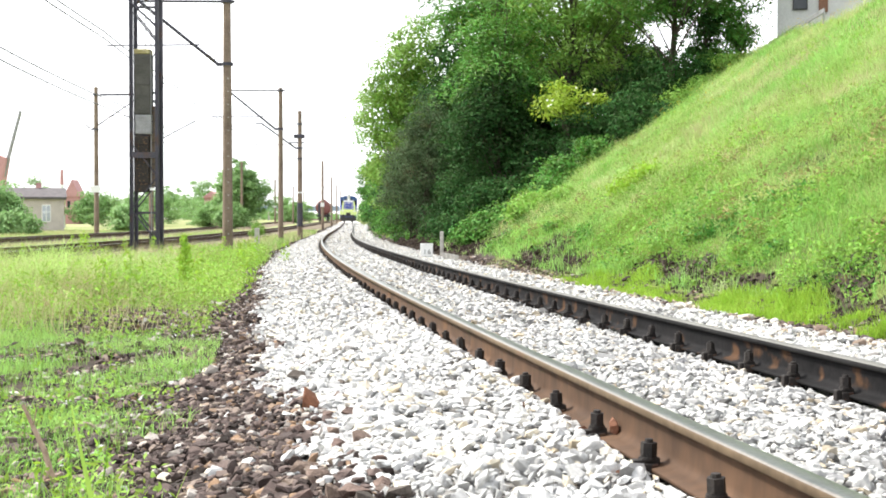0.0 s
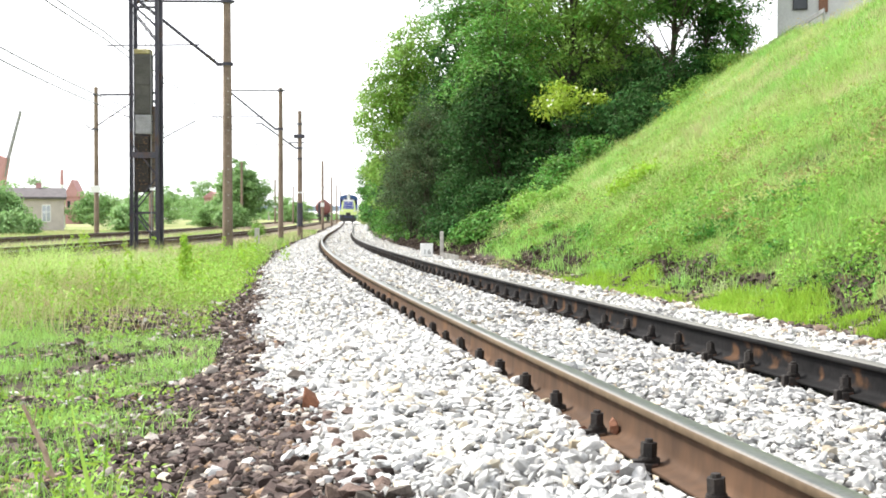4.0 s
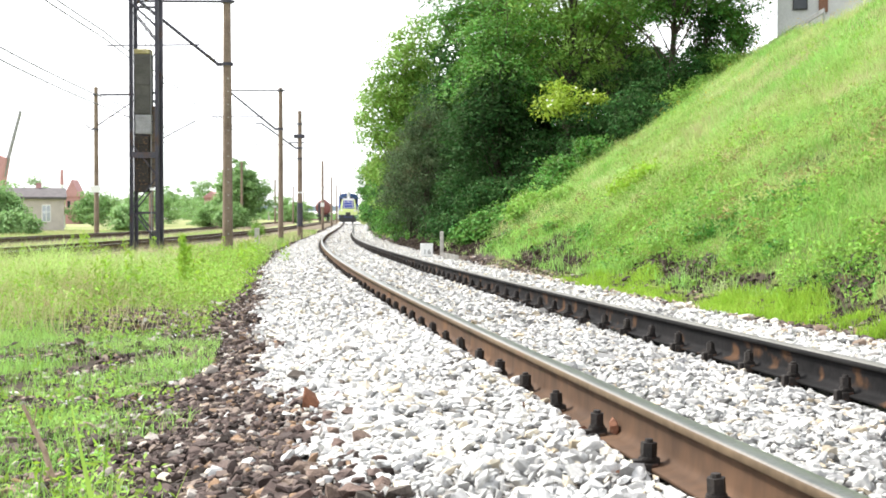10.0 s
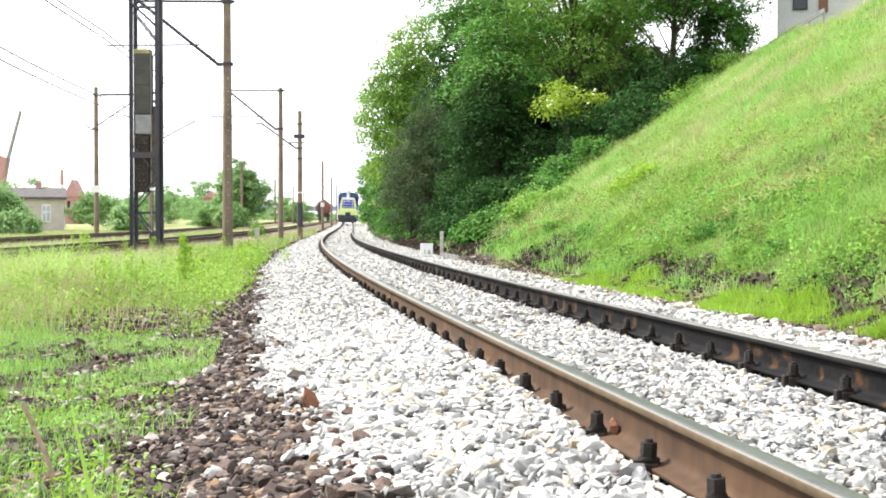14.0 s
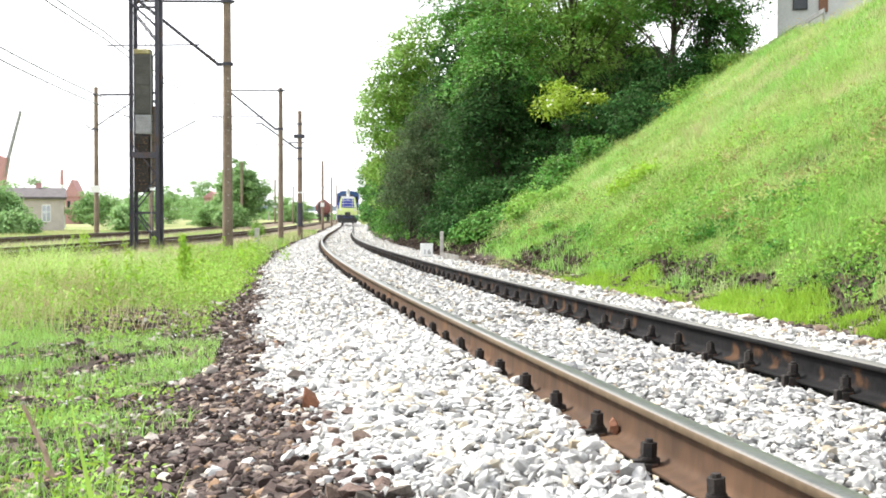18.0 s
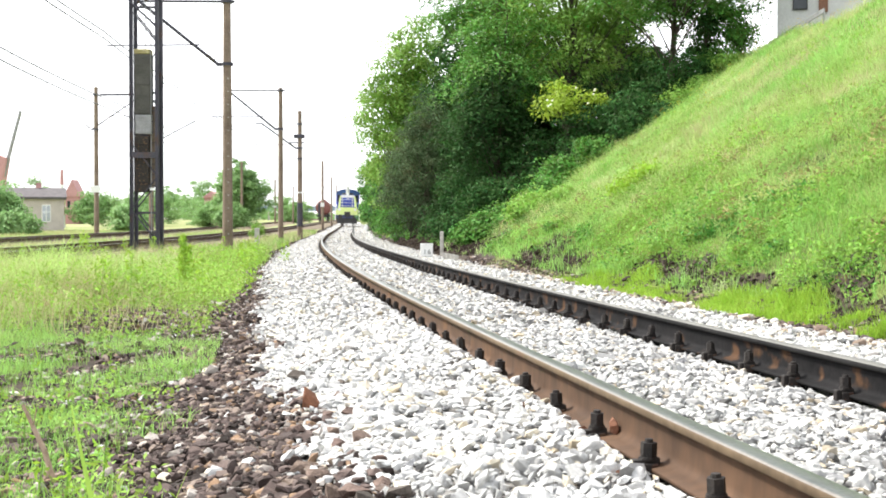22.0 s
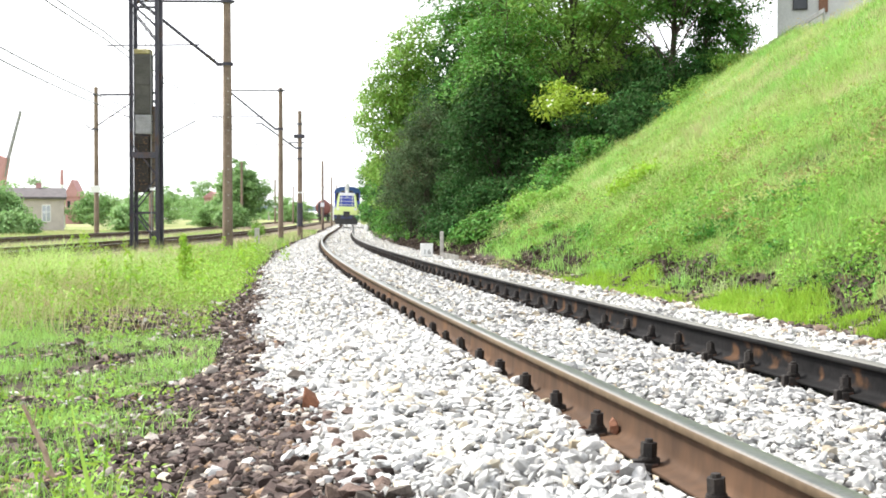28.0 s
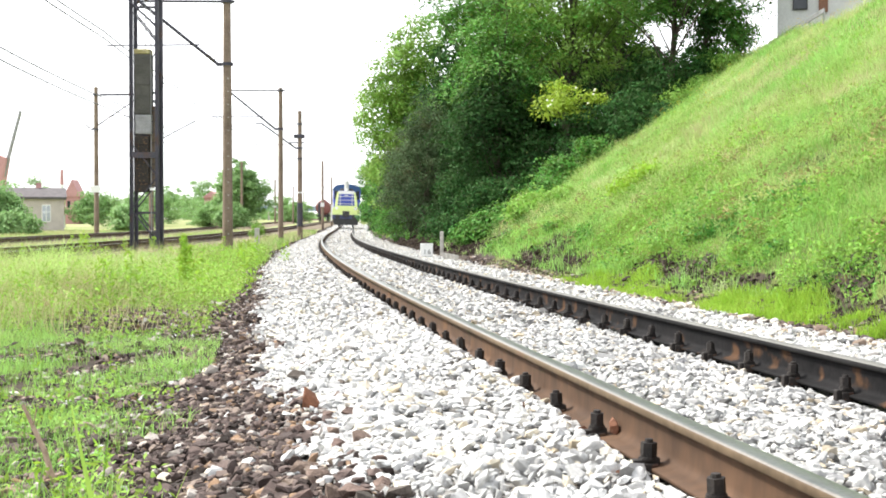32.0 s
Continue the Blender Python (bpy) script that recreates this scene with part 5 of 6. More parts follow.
def signal_mast():
    x0, y0, w, h = from_view(260, 40), 40.0, 0.38, 9.4
    z = ground_at(x0, y0) - 0.1
    top = empty("signal_mast", Matrix.Translation((x0, y0, z)), "dark lattice steel signal mast with grey equipment cases", "signal mast")
    for sx in (-1, 1):
        for sy in (-1, 1):
            bm = boxed(sx * w - 0.055, sx * w + 0.055, sy * 0.3 - 0.012, sy * 0.3 + 0.012, 0, h)
            box(bm, sx * w - 0.012 + 0.043 * sx, sx * w + 0.012 + 0.043 * sx, sy * 0.3 - 0.08, sy * 0.3 + 0.08, 0, h)
            part("leg", bm, M_STEEL_DARK, top)
        part("footing", boxed(sx * w - 0.16, sx * w + 0.16, -0.45, 0.45, -0.2, 0.16, bevel=0.02), M_CONCRETE, top, "weathered concrete footing")
    for i in range(9):
        z0 = 0.5 + i * 1.0
        s = 1 if i % 2 else -1
        for sy in (0.31,) if 2 < i < 6 else (-0.31, 0.31):
            part("brace", rodded((-w * s, sy, z0), (w * s, sy, z0 + 0.95), 0.022, n=6), M_STEEL_DARK, top)
    for z0 in (1.35, 3.7, 5.0, 7.6):
        part("batten", boxed(-w, w, 0.29, 0.315, z0, z0 + 0.07), M_STEEL_DARK, top)
    for z0, z1, x1, x2, m, lab in ((4.35, 6.15, -0.31, 0.17, M_CASE, "grey sheet-metal case"), (3.75, 4.33, -0.29, 0.2, M_STEEL_GREY, "pale grey lower case"), (2.0, 3.7, -0.31, 0.12, M_IRON, "dark signal head case")):
        case = part("case", boxed(x1, x2, -0.24, 0.22, z0, z1, bevel=0.02), m, top, lab)
        for k in range(3):
            part("rib", boxed(x1 + 0.02, x2 - 0.02, -0.256, -0.238, z0 + (k + 0.5) * (z1 - z0) / 3 - 0.02, z0 + (k + 0.5) * (z1 - z0) / 3 + 0.02), m, case)
    part("side_case", boxed(0.05, 0.3, -0.05, 0.25, 2.2, 4.6, bevel=0.02), M_POLE, top, "weathered brown side case")
    part("cap", boxed(-0.31, 0.15, -0.25, 0.23, 6.16, 6.3, bevel=0.02), M_STRAW, top, "weathered yellowish cap")
    part("cross_bar", boxed(-0.45, 0.45, -0.34, -0.3, 3.02, 3.2), M_STEEL_DARK, top)
    for lx in (0.2, 0.34):
        part("ladder_rail", rodded((lx, -0.27, 0.2), (lx, -0.27, h), 0.014, n=6), M_STEEL_GREY, top)
    for k in range(27):
        part("rung", rodded((0.2, -0.27, 0.6 + 0.32 * k), (0.34, -0.27, 0.6 + 0.32 * k), 0.011, n=6), M_STEEL_DARK, top)
    part("rod", rodded((-0.02, 0.0, 6.3), (-0.02, 0.0, h), 0.016, n=6), M_STEEL_GREY, top)
    part("strut", rodded((-0.42, -0.33, 7.7), (0.4, -0.33, 6.95), 0.03, n=8), M_STEEL_DARK, top)
    for sx, zz in ((-0.5, 7.9), (-0.2, 7.8), (0.05, 7.85)):
        ins = rodded((sx, -0.2, zz - 0.14), (sx, -0.2, zz + 0.14), 0.03, n=8)
        for k in range(3):
            rod(ins, (sx, -0.2, zz - 0.1 + 0.08 * k), (sx, -0.2, zz - 0.07 + 0.08 * k), 0.07, n=10)
        part("insulator", ins, M_BARK, top)
    part("cable_drum", boxed(0.12, 0.36, -0.28, 0.1, 0.35, 0.85, bevel=0.04), M_CASE, top)
    part("band", boxed(0.16, 0.3, -0.3, -0.27, 2.05, 2.13), M_WHITE, top)


def wire(name, label, pts, r, droppers=None):
    cu = bpy.data.curves.new(name, "CURVE")
    cu.dimensions, cu.bevel_depth, cu.bevel_resolution = "3D", r, 1
    for run in pts:
        sp = cu.splines.new("POLY")
        sp.points.add(len(run) - 1)
        for p, q in zip(sp.points, run):
            p.co = (*q, 1)
    cu.materials.append(M_WIRE)
    tagged(new(name, cu), label, "wire", "overhead wires")


def build_wires():
    for line, z_top, z_low, spans, drop, r in ((line_b, 7.05, 5.7, (13, 43, 72, 101, 160, 220, 280, 420), 0.22, 0.021), (line_c, 8.66, 6.4, (25, 57, 88, 119, 160, 220, 300, 420), 0.55, 0.034)):
        hi, lo, drops = [], [], []
        for s0, s1 in zip(spans[:-1], spans[1:]):
            for k in range(9):
                t = k / 9
                y = s0 + (s1 - s0) * t
                sag = 4 * t * (1 - t) * 0.12
                x = float(line(y))
                hi.append((x, y, float(rise(y)) + z_top - sag))
                lo.append((x, y, float(rise(y)) + z_low))
                if k % 2 and y < 170:
                    drops.append([hi[-1], lo[-1]])
        wire("messenger_wire", "thin messenger cable carrying the contact line", [hi], r)
        wire("dropper_wires", "fine droppers between messenger and contact wire", drops, 0.004)
        wire("contact_wire", "thin overhead contact wire", [lo], 0.008)
        wire("feeder_wire", "thin feeder cable beside the contact line", [[(x, y, z - drop) for x, y, z in hi]], r)


build_stones()
build_grass()
yellow_flowers()
stem_pos = np.array([(-0.59, 2.4, ground_at(-0.59, 2.4)), (-0.6, 2.42, ground_at(-0.6, 2.42)), (-0.55, 2.5, ground_at(-0.55, 2.5))])
grass_patch("grass_stem", "tall fresh grass stem among the stones", np.random.RandomState(3), stem_pos, np.array([0.72, 0.66, 0.52]), np.array([0.02, 0.013, 0.012]), np.array([0.12, 0.3, 0.5]), M_HERB)
build_trees()
far_wood()
build_poles()
signal_mast()
build_wires()
for i, (px, d, h) in enumerate(((325, 18.5, 1.0), (333, 19, 0.85), (318, 21, 0.6), (345, 20.5, 0.55), (180, 17, 0.6), (150, 20, 0.6), (440, 38, 0.7), (395, 33, 0.8))):
    tall_weed(from_view(px, d), d, h, 80 + i, 0.13, 0.13, 230 if i < 2 else 90)
weed_rng = random.Random(9)
for i in range(46):
    d = weed_rng.uniform(15.5, 42)
    px = weed_rng.uniform(0, 455) if d < 30 else weed_rng.uniform(120, 520)
    tall_weed(from_view(px, d), d, weed_rng.uniform(0.35, 0.8), 100 + i, 0.12, weed_rng.uniform(0.1, 0.2))
for i in range(14):
    d = weed_rng.uniform(4.9, 9.5)
    px = weed_rng.uniform(-10, 190 if d < 7.5 else 330)
    tall_weed(from_view(px, d), d, weed_rng.uniform(0.1, 0.26), 160 + i, 0.06, 0.07)


# ---- small line-side things ----
def marker_board():
    d = 33.0
    x = from_view(755, d)
    z = ground_at(x, d) - 0.02
    top = empty("marker_board", Matrix.Translation((x, d, z)) @ pose(0, 0, 0, 0, 0, 6), "small white distance board with black figures by the rail", "marker")
    part("plate", boxed(-0.155, 0.155, -0.02, 0.02, 0.06, 0.38, bevel=0.006), M_WHITE, top)
    for sx in (-0.1, 0.1):
        part("stake", boxed(sx - 0.015, sx + 0.015, 0.0, 0.03, -0.1, 0.3), M_STEEL_GREY, top)
    cu = bpy.data.curves.new("figures", "FONT")
    cu.body, cu.size, cu.align_x, cu.align_y, cu.extrude, cu.space_character = "16", 0.17, "CENTER", "CENTER", 0.002, 1.25
    cu.materials.append(M_BLACK)
    ob = new("figures", cu)
    ob.parent = top
    ob.matrix_basis = Matrix.Translation((0.01, -0.023, 0.165)) @ pose(0, 0, 0, 90, 0, 0)


def concrete_post(px, d, h, w, label="weathered concrete marker post", mat_=None):
    x = from_view(px, d)
    z = ground_at(x, d) - 0.1
    top = empty("marker_post", Matrix.Translation((x, d, z)), label, "post", "marker posts")
    bm = boxed(-w / 2, w / 2, -w / 2, w / 2, 0, h + 0.1, bevel=0.015)
    part("post", bm, mat_ or M_CONCRETE, top)


def dry_twig():
    x, y = from_view(97, 5.45), 5.45
    z = ground_at(x, y)
    top = empty("dry_twig", Matrix.Translation((x, y, z)), "dry bare brown twig lying in the weeds", "twig")
    bm = rodded((0.01, 0, -0.03), (-0.05, 0.01, 0.16), 0.014, 0.012, n=7)
    rod(bm, (-0.05, 0.01, 0.16), (-0.145, 0.03, 0.35), 0.012, 0.007, n=7)
    rod(bm, (-0.03, 0.0, 0.1), (-0.05, -0.05, 0.0), 0.007, 0.004, n=6)
    rod(bm, (-0.1, 0.02, 0.26), (-0.07, -0.02, 0.36), 0.004, 0.002, n=5)
    part("stick", bm, M_TWIG, top)


def sleeper_stub():
    """Old boards held at the ballast edge beside the distance board."""
    for px, d, w in ((787, 31.5, 0.1), (794, 31.0, 0.1), (801, 30.4, 0.1), (808, 29.8, 0.1)):
        x = from_view(px, d)
        z = ground_at(x, d)
        ob = new("old_board", None)
        ob.matrix_world = Matrix.Translation((x, d, z)) @ pose(0, 0, 0, -14, 0, 12)
        tagged(ob, "grey weathered board end at the ballast edge", "board", "old boards")
        part("board", boxed(-w / 2, w / 2, -0.02, 0.02, -0.1, 0.16, bevel=0.006), M_CONCRETE, ob)


# ---- the locomotive ----
WHEEL_R = 0.5


def locomotive():
    top = empty("diesel_locomotive", Matrix(), "blue and lime-yellow diesel shunting locomotive on the track", "locomotive")
    F = -7.0                                   # front end, towards the camera
    part("frame", boxed(-1.45, 1.45, F + 0.5, 7.0, 1.05, 1.5, bevel=0.03), M_BEAM, top)
    part("buffer_beam", boxed(-1.42, 1.42, F + 0.35, F + 0.5, 0.85, 1.27, bevel=0.02), M_BEAM, top)
    part("plough", prism(bmesh.new(), [(-1.25, 0.22), (1.25, 0.22), (1.35, 0.85), (-1.35, 0.85)], F + 0.38, F + 0.46), M_BLACK, top)
    skirt = part("front_skirt", prism(bmesh.new(), [(-1.42, 1.28), (1.42, 1.28), (1.42, 1.85), (1.15, 2.25), (-1.15, 2.25), (-1.42, 1.85)], F + 0.4, F + 0.9), M_LIME, top, "lime-yellow front apron")
    part("coupler_box", boxed(-0.36, 0.36, F + 0.15, F + 0.36, 1.1, 1.68, bevel=0.03), M_BLACK, top)
    part("hook", rodded((0, F, 1.02), (0, F + 0.3, 1.06), 0.07, n=8), M_BLACK, top)
    for sx in (-1, 1):
        buf = part("buffer", rodded((sx * 0.88, F + 0.05, 1.06), (sx * 0.88, F + 0.36, 1.06), 0.11, n=12), M_BLACK, top)
        part("buffer_plate", rodded((sx * 0.88, F, 1.06), (sx * 0.88, F + 0.05, 1.06), 0.26, n=20), M_BLACK, buf)
        lamp = part("headlight", rodded((sx * 1.0, F + 0.3, 1.97), (sx * 1.0, F + 0.4, 1.97), 0.17, n=18), M_CHROME, top)
        part("lens", rodded((sx * 1.0, F + 0.27, 1.97), (sx * 1.0, F + 0.3, 1.97), 0.16, n=18), M_LAMP, lamp)
        part("step", boxed(sx * 1.3 - 0.2, sx * 1.3 + 0.2, F + 0.5, F + 0.8, 0.45, 0.5), M_STEEL_DARK, top)
        part("step_side", boxed(sx * 1.49 - 0.02, sx * 1.49 + 0.02, F + 0.5, F + 0.8, 0.45, 1.1), M_STEEL_DARK, top)
        part("handrail", rodded((sx * 1.42, F + 0.5, 1.5), (sx * 1.42, F + 0.5, 2.6), 0.025, n=8), M_WHITE, top)
        part("walkway_rail", rodded((sx * 1.42, F + 0.5, 2.6), (sx * 1.42, 0.9, 2.6), 0.025, n=8), M_WHITE, top)
        for k in range(5):
            part("rail_post", rodded((sx * 1.42, F + 1.2 + k * 1.5, 1.5), (sx * 1.42, F + 1.2 + k * 1.5, 2.6), 0.02, n=6), M_WHITE, top)
    hood = part("hood", prism(bmesh.new(), [(-1.1, 1.5), (1.1, 1.5), (1.06, 3.2), (0.96, 3.66), (0.74, 3.82), (-0.74, 3.82), (-0.96, 3.66), (-1.06, 3.2)], F + 0.7, 1.0), M_BLUE, top)
    for sx in (-1, 1):
        part("corner_stripe", prism(bmesh.new(), [(sx * 1.2, 2.25), (sx * 0.9, 2.25), (sx * 0.76, 3.68), (sx * 0.94, 3.68), (sx * 1.07, 3.2)][::sx], F + 0.6, F + 0.72), M_LIME, hood, "lime-yellow corner stripe")
        part("grab_post", rodded((sx * 0.62, F + 0.5, 2.25), (sx * 0.62, F + 0.5, 3.5), 0.026, n=8), M_WHITE, hood)
        part("side_step", boxed(sx * 1.5 - 0.06, sx * 1.5 + 0.06, F + 0.45, F + 0.6, 0.6, 2.3, bevel=0.01), M_WHITE, top, "white step stringer")
    grille = part("grille", boxed(-0.86, 0.86, F + 0.62, F + 0.7, 2.3, 3.5, bevel=0.01), M_BLUE, hood)
    # white slab added for the reflection across the top of the hood
    part("glare", boxed(-0.86, 0.86, F + 0.6, F + 0.7, 3.48, 3.8, bevel=0.03), M_WHITE, hood, "pale glare above the grille")
    for k in range(8):
        part("slat", boxed(-0.82, 0.82, F + 0.6, F + 0.625, 2.36 + k * 0.15, 2.42 + k * 0.15), M_BLUE, grille)
    for z in (2.45, 2.84, 3.22):
        part("grab_rail", rodded((-1.0, F + 0.5, z), (1.0, F + 0.5, z), 0.026, n=8), M_WHITE, hood)
    part("number_plate", boxed(-0.16, 0.16, F + 0.585, F + 0.6, 3.3, 3.38), M_WHITE, hood)
    stack = part("exhaust", rodded((0, F + 1.0, 3.45), (0, F + 1.0, 4.86), 0.25, 0.24, n=18), M_CHROME, hood, "pale aluminium exhaust stack")
    part("top_lamp", rodded((0, F + 0.68, 3.95), (0, F + 0.78, 3.95), 0.16, n=16), M_LAMP, stack)
    part("fan_housing", rodded((0, F + 3.2, 3.9), (0, F + 3.2, 4.12), 0.7, n=24), M_CASE, hood)
    cab = part("cab", prism(bmesh.new(), [(-1.5, 1.5), (1.5, 1.5), (1.55, 2.4), (1.52, 3.0), (-1.52, 3.0), (-1.55, 2.4)], 1.0, 3.8), M_BLUE, top)
    part("cab_bulkhead", boxed(-1.0, 1.0, 1.05, 1.15, 3.0, 4.0), M_BLUE, cab)
    for sx in (-1, 1):
        for y in (1.0, 3.7):
            part("cab_pillar", boxed(sx * 1.46 - 0.06, sx * 1.46 + 0.06, y, y + 0.1, 3.0, 4.1, bevel=0.01), M_BLUE, cab)
    part("cab_roof", prism(bmesh.new(), [(-1.6, 4.02), (1.6, 4.02), (1.42, 4.42), (0.9, 4.68), (0, 4.78), (-0.9, 4.68), (-1.42, 4.42), (-1.6, 4.02)][:-1], 0.85, 3.95), M_GREEN, cab, "dark blue rounded cab roof")
    for sx in (-1, 1):
        wnd = part("window", boxed(sx * 1.2 - 0.2, sx * 1.2 + 0.2, 1.02, 1.06, 3.02, 4.0), M_GLASS, cab, "dark cab window")
        part("sill", boxed(sx * 1.2 - 0.22, sx * 1.2 + 0.22, 0.98, 1.02, 2.99, 3.04), M_BLUE, wnd)
        part("side_window", boxed(sx * 1.5 - 0.02, sx * 1.5 + 0.02, 1.2, 3.6, 3.05, 4.0, bevel=0.008), M_GLASS, cab)
    part("rear_hood", prism(bmesh.new(), [(-1.18, 1.5), (1.18, 1.5), (1.18, 3.0), (0.95, 3.3), (-0.95, 3.3), (-1.18, 3.0)], 3.8, 6.6), M_BLUE, top)
    part("fuel_tank", boxed(-1.2, 1.2, -1.4, 1.4, 0.45, 1.05, bevel=0.06), M_BLACK, top)
    sets = []
    for y in (-5.2, -2.8, 2.8, 5.2):
        bm = rodded((-0.78, 0, 0), (0.78, 0, 0), 0.08, n=10)
        axle = part("wheelset", bm, M_STEEL_DARK, top)
        axle.matrix_basis = pose(0, y, WHEEL_R)
        for sx in (-1, 1):
            w = rodded((sx * 0.685, 0, 0), (sx * 0.82, 0, 0), WHEEL_R, n=26)
            rod(w, (sx * 0.66, 0, 0), (sx * 0.69, 0, 0), WHEEL_R + 0.028, n=26)
            rod(w, (sx * 0.82, 0, 0), (sx * 0.85, 0, 0), 0.16, n=12)
            part("wheel", w, M_STEEL_DARK, axle)
        sets.append((axle, y))
    for y in (-4.0, 4.0):
        for sx in (-1, 1):
            part("bogie_side", boxed(sx * 0.95 - 0.06, sx * 0.95 + 0.06, y - 1.7, y + 1.7, 0.4, 0.85, bevel=0.03), M_BLACK, top)
    return top, sets


# ---- tank wagon standing on the next track ----
def tank_wagon():
    y0 = 250.0
    x0 = float(line_b(y0 + 6))
    top = empty("tank_wagon", Matrix.Translation((x0, y0 + 6, float(rise(y0 + 6)) + RAIL_H)) @ pose(0, 0, 0, 0, 0, 3.3), "red-brown railway tank wagon standing on the next track", "wagon")
    bm = rodded((0, -5.6, 2.65), (0, 5.6, 2.65), 1.42, n=32)
    for s in (-1, 1):
        rod(bm, (0, s * 5.6, 2.65), (0, s * 5.85, 2.65), 1.42 if s > 0 else 1.42, 1.1, n=32)
        rod(bm, (0, s * 5.85, 2.65), (0, s * 5.97, 2.65), 1.1, 0.5, n=32)
    part("tank", bm, M_TANK, top)
    part("underframe", boxed(-1.25, 1.25, -6.0, 6.0, 0.95, 1.25, bevel=0.03), M_BLACK, top)
    for sx in (-1, 1):
        part("saddle", boxed(sx * 0.9 - 0.1, sx * 0.9 + 0.1, -5.0, 5.0, 1.2, 1.75), M_BLACK, top)
        part("buffer", rodded((sx * 0.88, -6.6, 1.06), (sx * 0.88, -6.0, 1.06), 0.2, n=16), M_BLACK, top)
        for y in (-4.8, -3.2, 3.2, 4.8):
            part("wheel", rodded((sx * 0.68, y, 0.46), (sx * 0.82, y, 0.46), 0.46, n=20), M_STEEL_DARK, top)
        for y in (-4.0, 4.0):
            part("bogie_side", boxed(sx * 1.0 - 0.06, sx * 1.0 + 0.06, y - 1.4, y + 1.4, 0.35, 0.75), M_BLACK, top)
    part("dome", rodded((0, 0, 4.0), (0, 0, 4.3), 0.4, n=18), M_TANK, top)
    part("ladder", boxed(-0.9, -0.5, -6.05, -6.0, 1.0, 3.6), M_STEEL_DARK, top)


# ---- buildings and far things ----
def hut():
    d = 120.0
    x0, x1 = from_view(113, d + 1.9) - 6.2, from_view(113, d + 1.9) + 0.3
    z = ground_at((x0 + x1) / 2, d) - 0.2
    w = x1 - x0
    top = empty("hut", Matrix.Translation((x0, d, z)) @ pose(0, 0, 0, 0, 0, 17), "single-storey pale plastered hut with a dark flat roof", "building")
    part("wall", boxed(0, w, 0, 4.5, 0, 3.4), M_PLASTER, top)
    roof = part("roof", prism(bmesh.new(), [(-0.35, 3.42), (4.85, 3.42), (4.85, 3.55), (2.4, 4.5), (-0.35, 3.6)], -(w + 0.25), 0.3), M_ROOF, top)
    roof.matrix_basis = pose(0, 0, 0, 0, 0, 90)
    part("chimney", boxed(w * 0.62, w * 0.62 + 0.5, 2.3, 2.8, 4.2, 4.95), M_HAZED_BRICK, top)
    for cx in (0.25, 0.62):
        win = part("window", boxed(w * cx + 0.5, w * cx + 1.3, -0.04, 0.02, 1.3, 2.9), M_WHITE, top)
        part("pane", boxed(w * cx + 0.58, w * cx + 1.22, -0.055, -0.042, 1.4, 2.8), M_PALE_GLASS, win)
        part("glazing_bar", boxed(w * cx + 0.87, w * cx + 0.93, -0.065, -0.056, 1.4, 2.8), M_WHITE, win)
        part("transom", boxed(w * cx + 0.58, w * cx + 1.22, -0.065, -0.056, 2.2, 2.26), M_WHITE, win)


def brick_tower():
    d = 330.0
    x = from_view(-16, d)
    z = ground_at(x, d) - 0.5
    top = empty("brick_tower", Matrix.Translation((x, d, z)), "distant red brick tower with a slanting jib", "tower")
    part("shaft", boxed(-2.5, 3.2, -2, 2, 0, 10.5), M_HAZED_BRICK, top)
    for k in range(3):
        part("window", boxed(-1.6 + 1.8 * k, -0.8 + 1.8 * k, -2.06, -2.0, 7, 8.8), M_GLASS, top)
    part("spire", prism(bmesh.new(), [(-2.6, 10.5), (3.3, 10.5), (4.4, 16.5), (0.6, 18.0), (-2.6, 17.5)], -1.9, 1.9), M_HAZED_BRICK, top)
    jib = rodded((3.2, 0, 12), (7.6, 0, 28.4), 0.55, 0.4, n=6)
    part("jib", jib, M_STEEL_GREY, top, "slanting pale jib")


def far_house(px0, px1, d, h, roof_h, label):
    x0, x1 = from_view(px0, d), from_view(px1, d)
    z = ground_at((x0 + x1) / 2, d) - 0.5
    w = x1 - x0
    top = empty("far_house", Matrix.Translation((x0, d, z)), label, "house", "far houses")
    part("wall", boxed(0, w, 0, 4, 0, h), M_HAZED_BRICK, top)
    part("roof", prism(bmesh.new(), [(-0.3, h), (w + 0.3, h), (w / 2, h + roof_h)], -0.3, 4.3), M_HAZED_BRICK, top)
    n = max(2, int(w / 2.5))
    for k in range(n):
        part("window", boxed((k + 0.3) * w / n, (k + 0.7) * w / n, -0.05, 0.0, h - 2.2, h - 0.8), M_GLASS, top)


def far_mast(px, d, h):
    x = from_view(px, d)
    z = ground_at(x, d) - 0.3
    top = empty("far_mast", Matrix.Translation((x, d, z)), "distant thin red and white lattice mast", "mast")
    for k in range(4):
        part("section", rodded((0, 0, h * k / 4), (0, 0, h * (k + 1) / 4), 0.5 - 0.07 * k, 0.43 - 0.07 * k, n=6), M_HAZED_BRICK if k % 2 else M_WHITE, top)


def overpass():
    d = 430.0
    x0, x1 = from_view(395, d), from_view(600, d)
    z = ground_at((x0 + x1) / 2, d)
    top = empty("footbridge", Matrix.Translation((x0, d, z)), "long blue-grey bridge far beyond the wagons", "bridge")
    w = x1 - x0
    zz = 0.758 + (398 - 369) * d / 2336.5 - z
    part("girder", boxed(0, w, 0, 2.5, zz - 0.9, zz + 0.7), M_HAZE_BLUE, top)
    for k in range(6):
        part("pier", boxed(w * (k + 0.3) / 6, w * (k + 0.3) / 6 + 0.6, 0.6, 1.8, -1, zz - 0.9), M_CONCRETE, top)


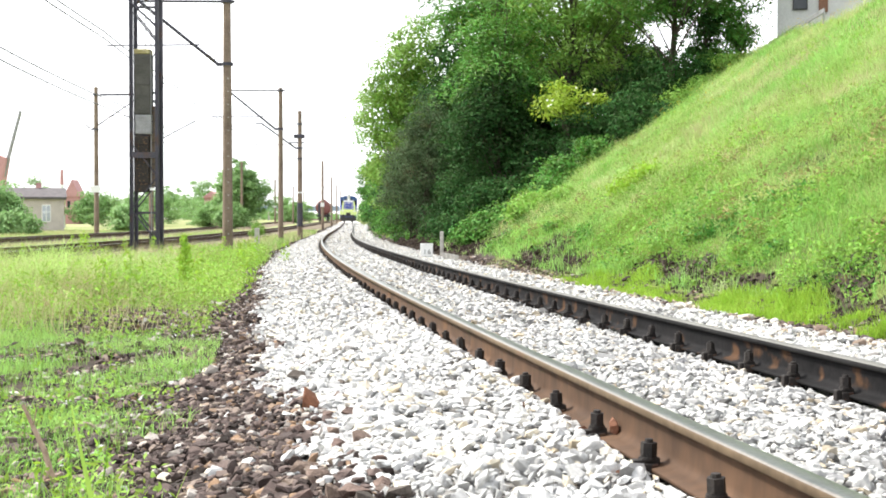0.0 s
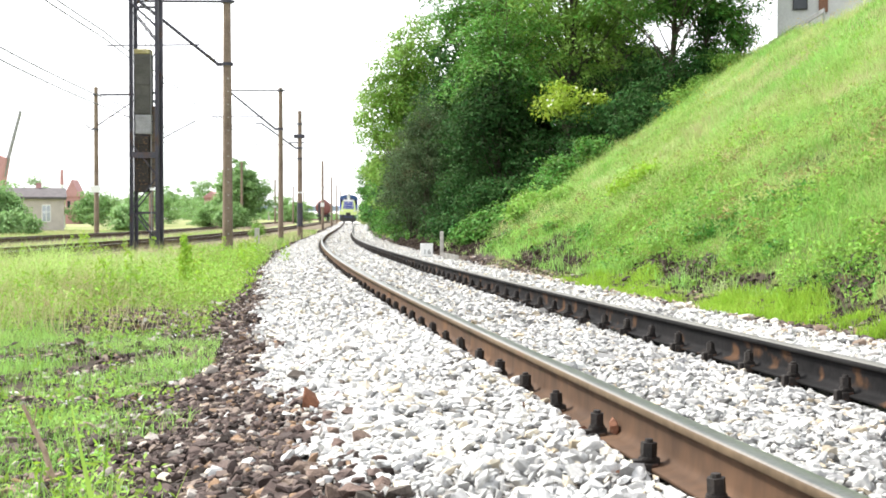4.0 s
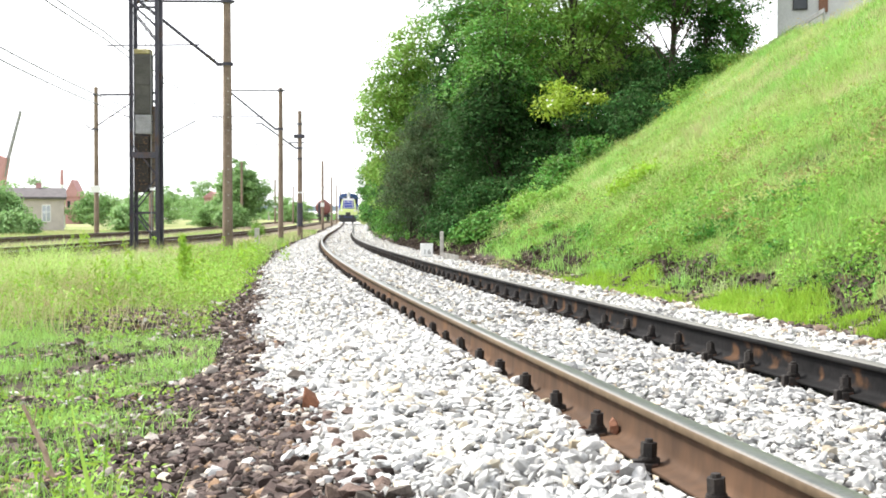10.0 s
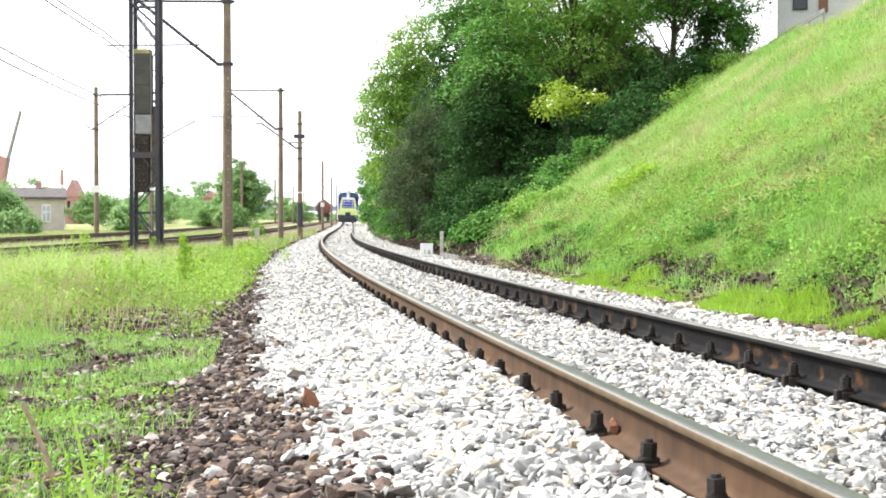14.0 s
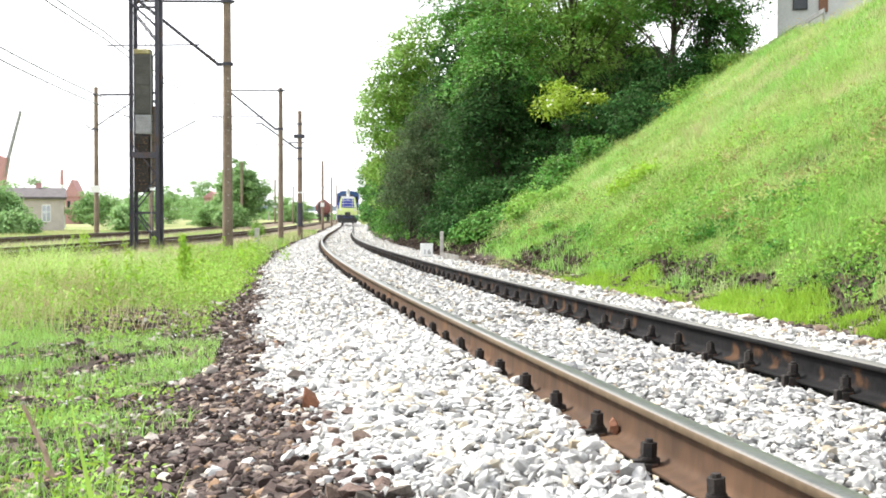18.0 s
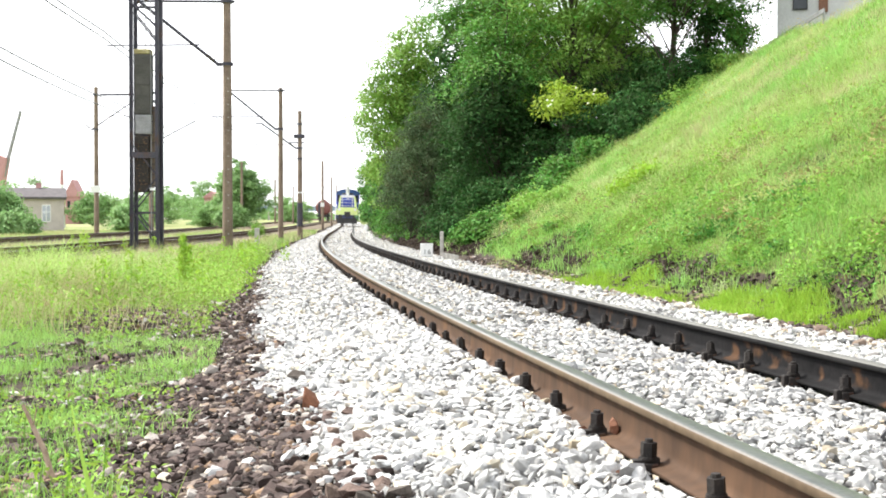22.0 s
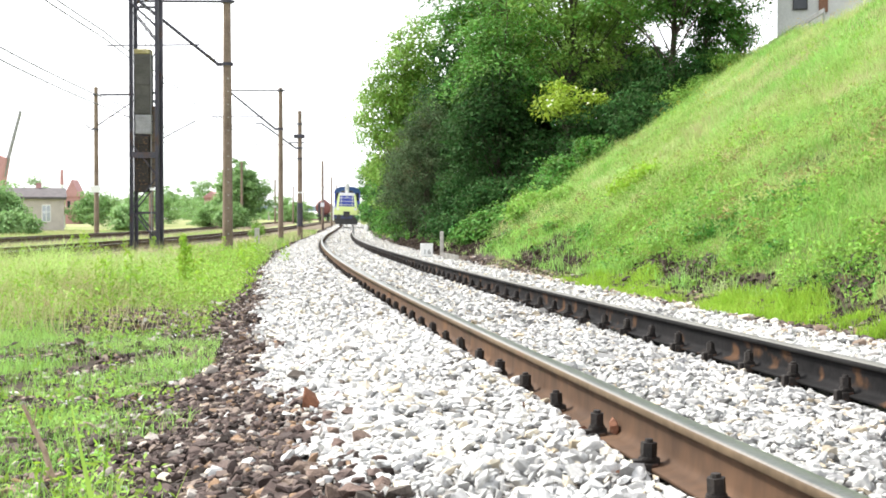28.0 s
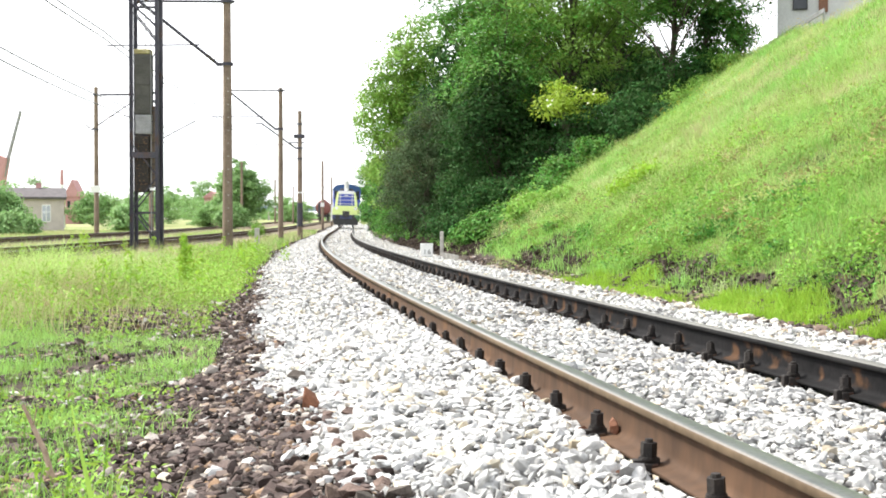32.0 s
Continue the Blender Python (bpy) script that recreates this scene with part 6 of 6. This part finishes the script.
def bank_house():
    """White building on top of the bank, with a fence before it."""
    x0, y0 = 11.1, 44.0
    z = CREST_Z + 0.1
    top = empty("white_house", Matrix.Translation((x0, y0, z)) @ pose(0, 0, 0, 0, 0, -16), "white rendered house on top of the bank", "house")
    part("wall", boxed(0, 9, 0, 7, 0, 4.2), M_RENDER, top)
    part("roof", prism(bmesh.new(), [(-0.4, 4.2), (9.4, 4.2), (4.5, 6.6)], -0.4, 7.4), M_ROOF, top)
    part("shutter", boxed(1.33, 1.62, -0.06, 0.0, 1.3, 3.4), M_DOOR, top)
    win = part("window", boxed(0.5, 0.98, -0.05, 0.0, 1.4, 2.8), M_BLACK, top)
    part("pane", boxed(0.54, 0.94, -0.06, -0.048, 1.45, 2.75), M_GLASS, win)
    part("plinth", boxed(-0.02, 9.02, -0.04, 0.0, 0, 0.35), M_CASE, top)
    fence = empty("guard_rail", Matrix.Translation((10.75, 43.2, CREST_Z - 0.02)) @ pose(0, 0, 0, 0, 0, -1.5), "grey metal guard rail along the top of the bank", "guard rail")
    for i in range(5):
        part("post", boxed(-0.03, 0.03, -i * 1.6 - 0.03, -i * 1.6 + 0.03, -0.4, 0.42), M_STEEL_GREY, fence)
    part("beam", boxed(-0.06, -0.03, -6.6, 0.2, 0.28, 0.42, bevel=0.008), M_STEEL_GREY, fence)


marker_board()
concrete_post(782, 36.0, 0.7, 0.1)
concrete_post(455, 41.0, 1.0, 0.14)
concrete_post(648, 128.0, 0.6, 0.3, "short white-painted concrete post", M_WHITE)
dry_twig()
sleeper_stub()
tank_wagon()
hut()
brick_tower()
far_house(116, 140, 260, 5.8, 3.4, "distant house with a steep red roof")
far_house(362, 386, 205, 5.0, 1.0, "distant red brick house among trees")
far_mast(110, 190, 8.6)
overpass()
bank_house()
LOCO, WHEELSETS = locomotive()


def motions():
    """The locomotive comes slowly along the track; its wheels roll."""
    start, speed = 228.5, 2.78
    rows = []
    for k in range(17):
        t = k * 2.0
        a = start - speed * t + 7.0
        x, y, z, h = (float(v) for v in track(a))
        lean_deg = math.degrees(math.atan(CANT / G))
        m = Matrix.Translation((x, y, z + RAIL_H - CANT / 2)) @ pose(0, 0, 0, 0, 0, -math.degrees(h)) @ pose(0, 0, 0, 0, lean_deg, 0)
        rows.append((t, m))
    walk(LOCO, rows)
    # a light breeze, stronger at first
    for thing, size, seed in SWAYING:
        rng = random.Random(seed * 7 + 1)
        a, b, c = (rng.uniform(0, 6.28) for _ in range(3))
        home = thing.matrix_basis.copy()
        sway = []
        for k in range(41):
            t = k * 0.8
            gust = size * (0.55 + 0.45 * math.exp(-t / 9))
            sway.append((t, home @ pose(0, 0, 0, gust * 0.5 * math.sin(1.9 * t + a), gust * (0.6 * math.sin(1.55 * t + b) + 0.4 * math.sin(0.7 * t + c)), 0)))
        walk(thing, sway)
    for axle, y in WHEELSETS:
        walk(axle, [(k * 0.25, pose(0, y, WHEEL_R, math.degrees(speed * 0.25 * k / WHEEL_R), 0, 0)) for k in range(129)])


motions()
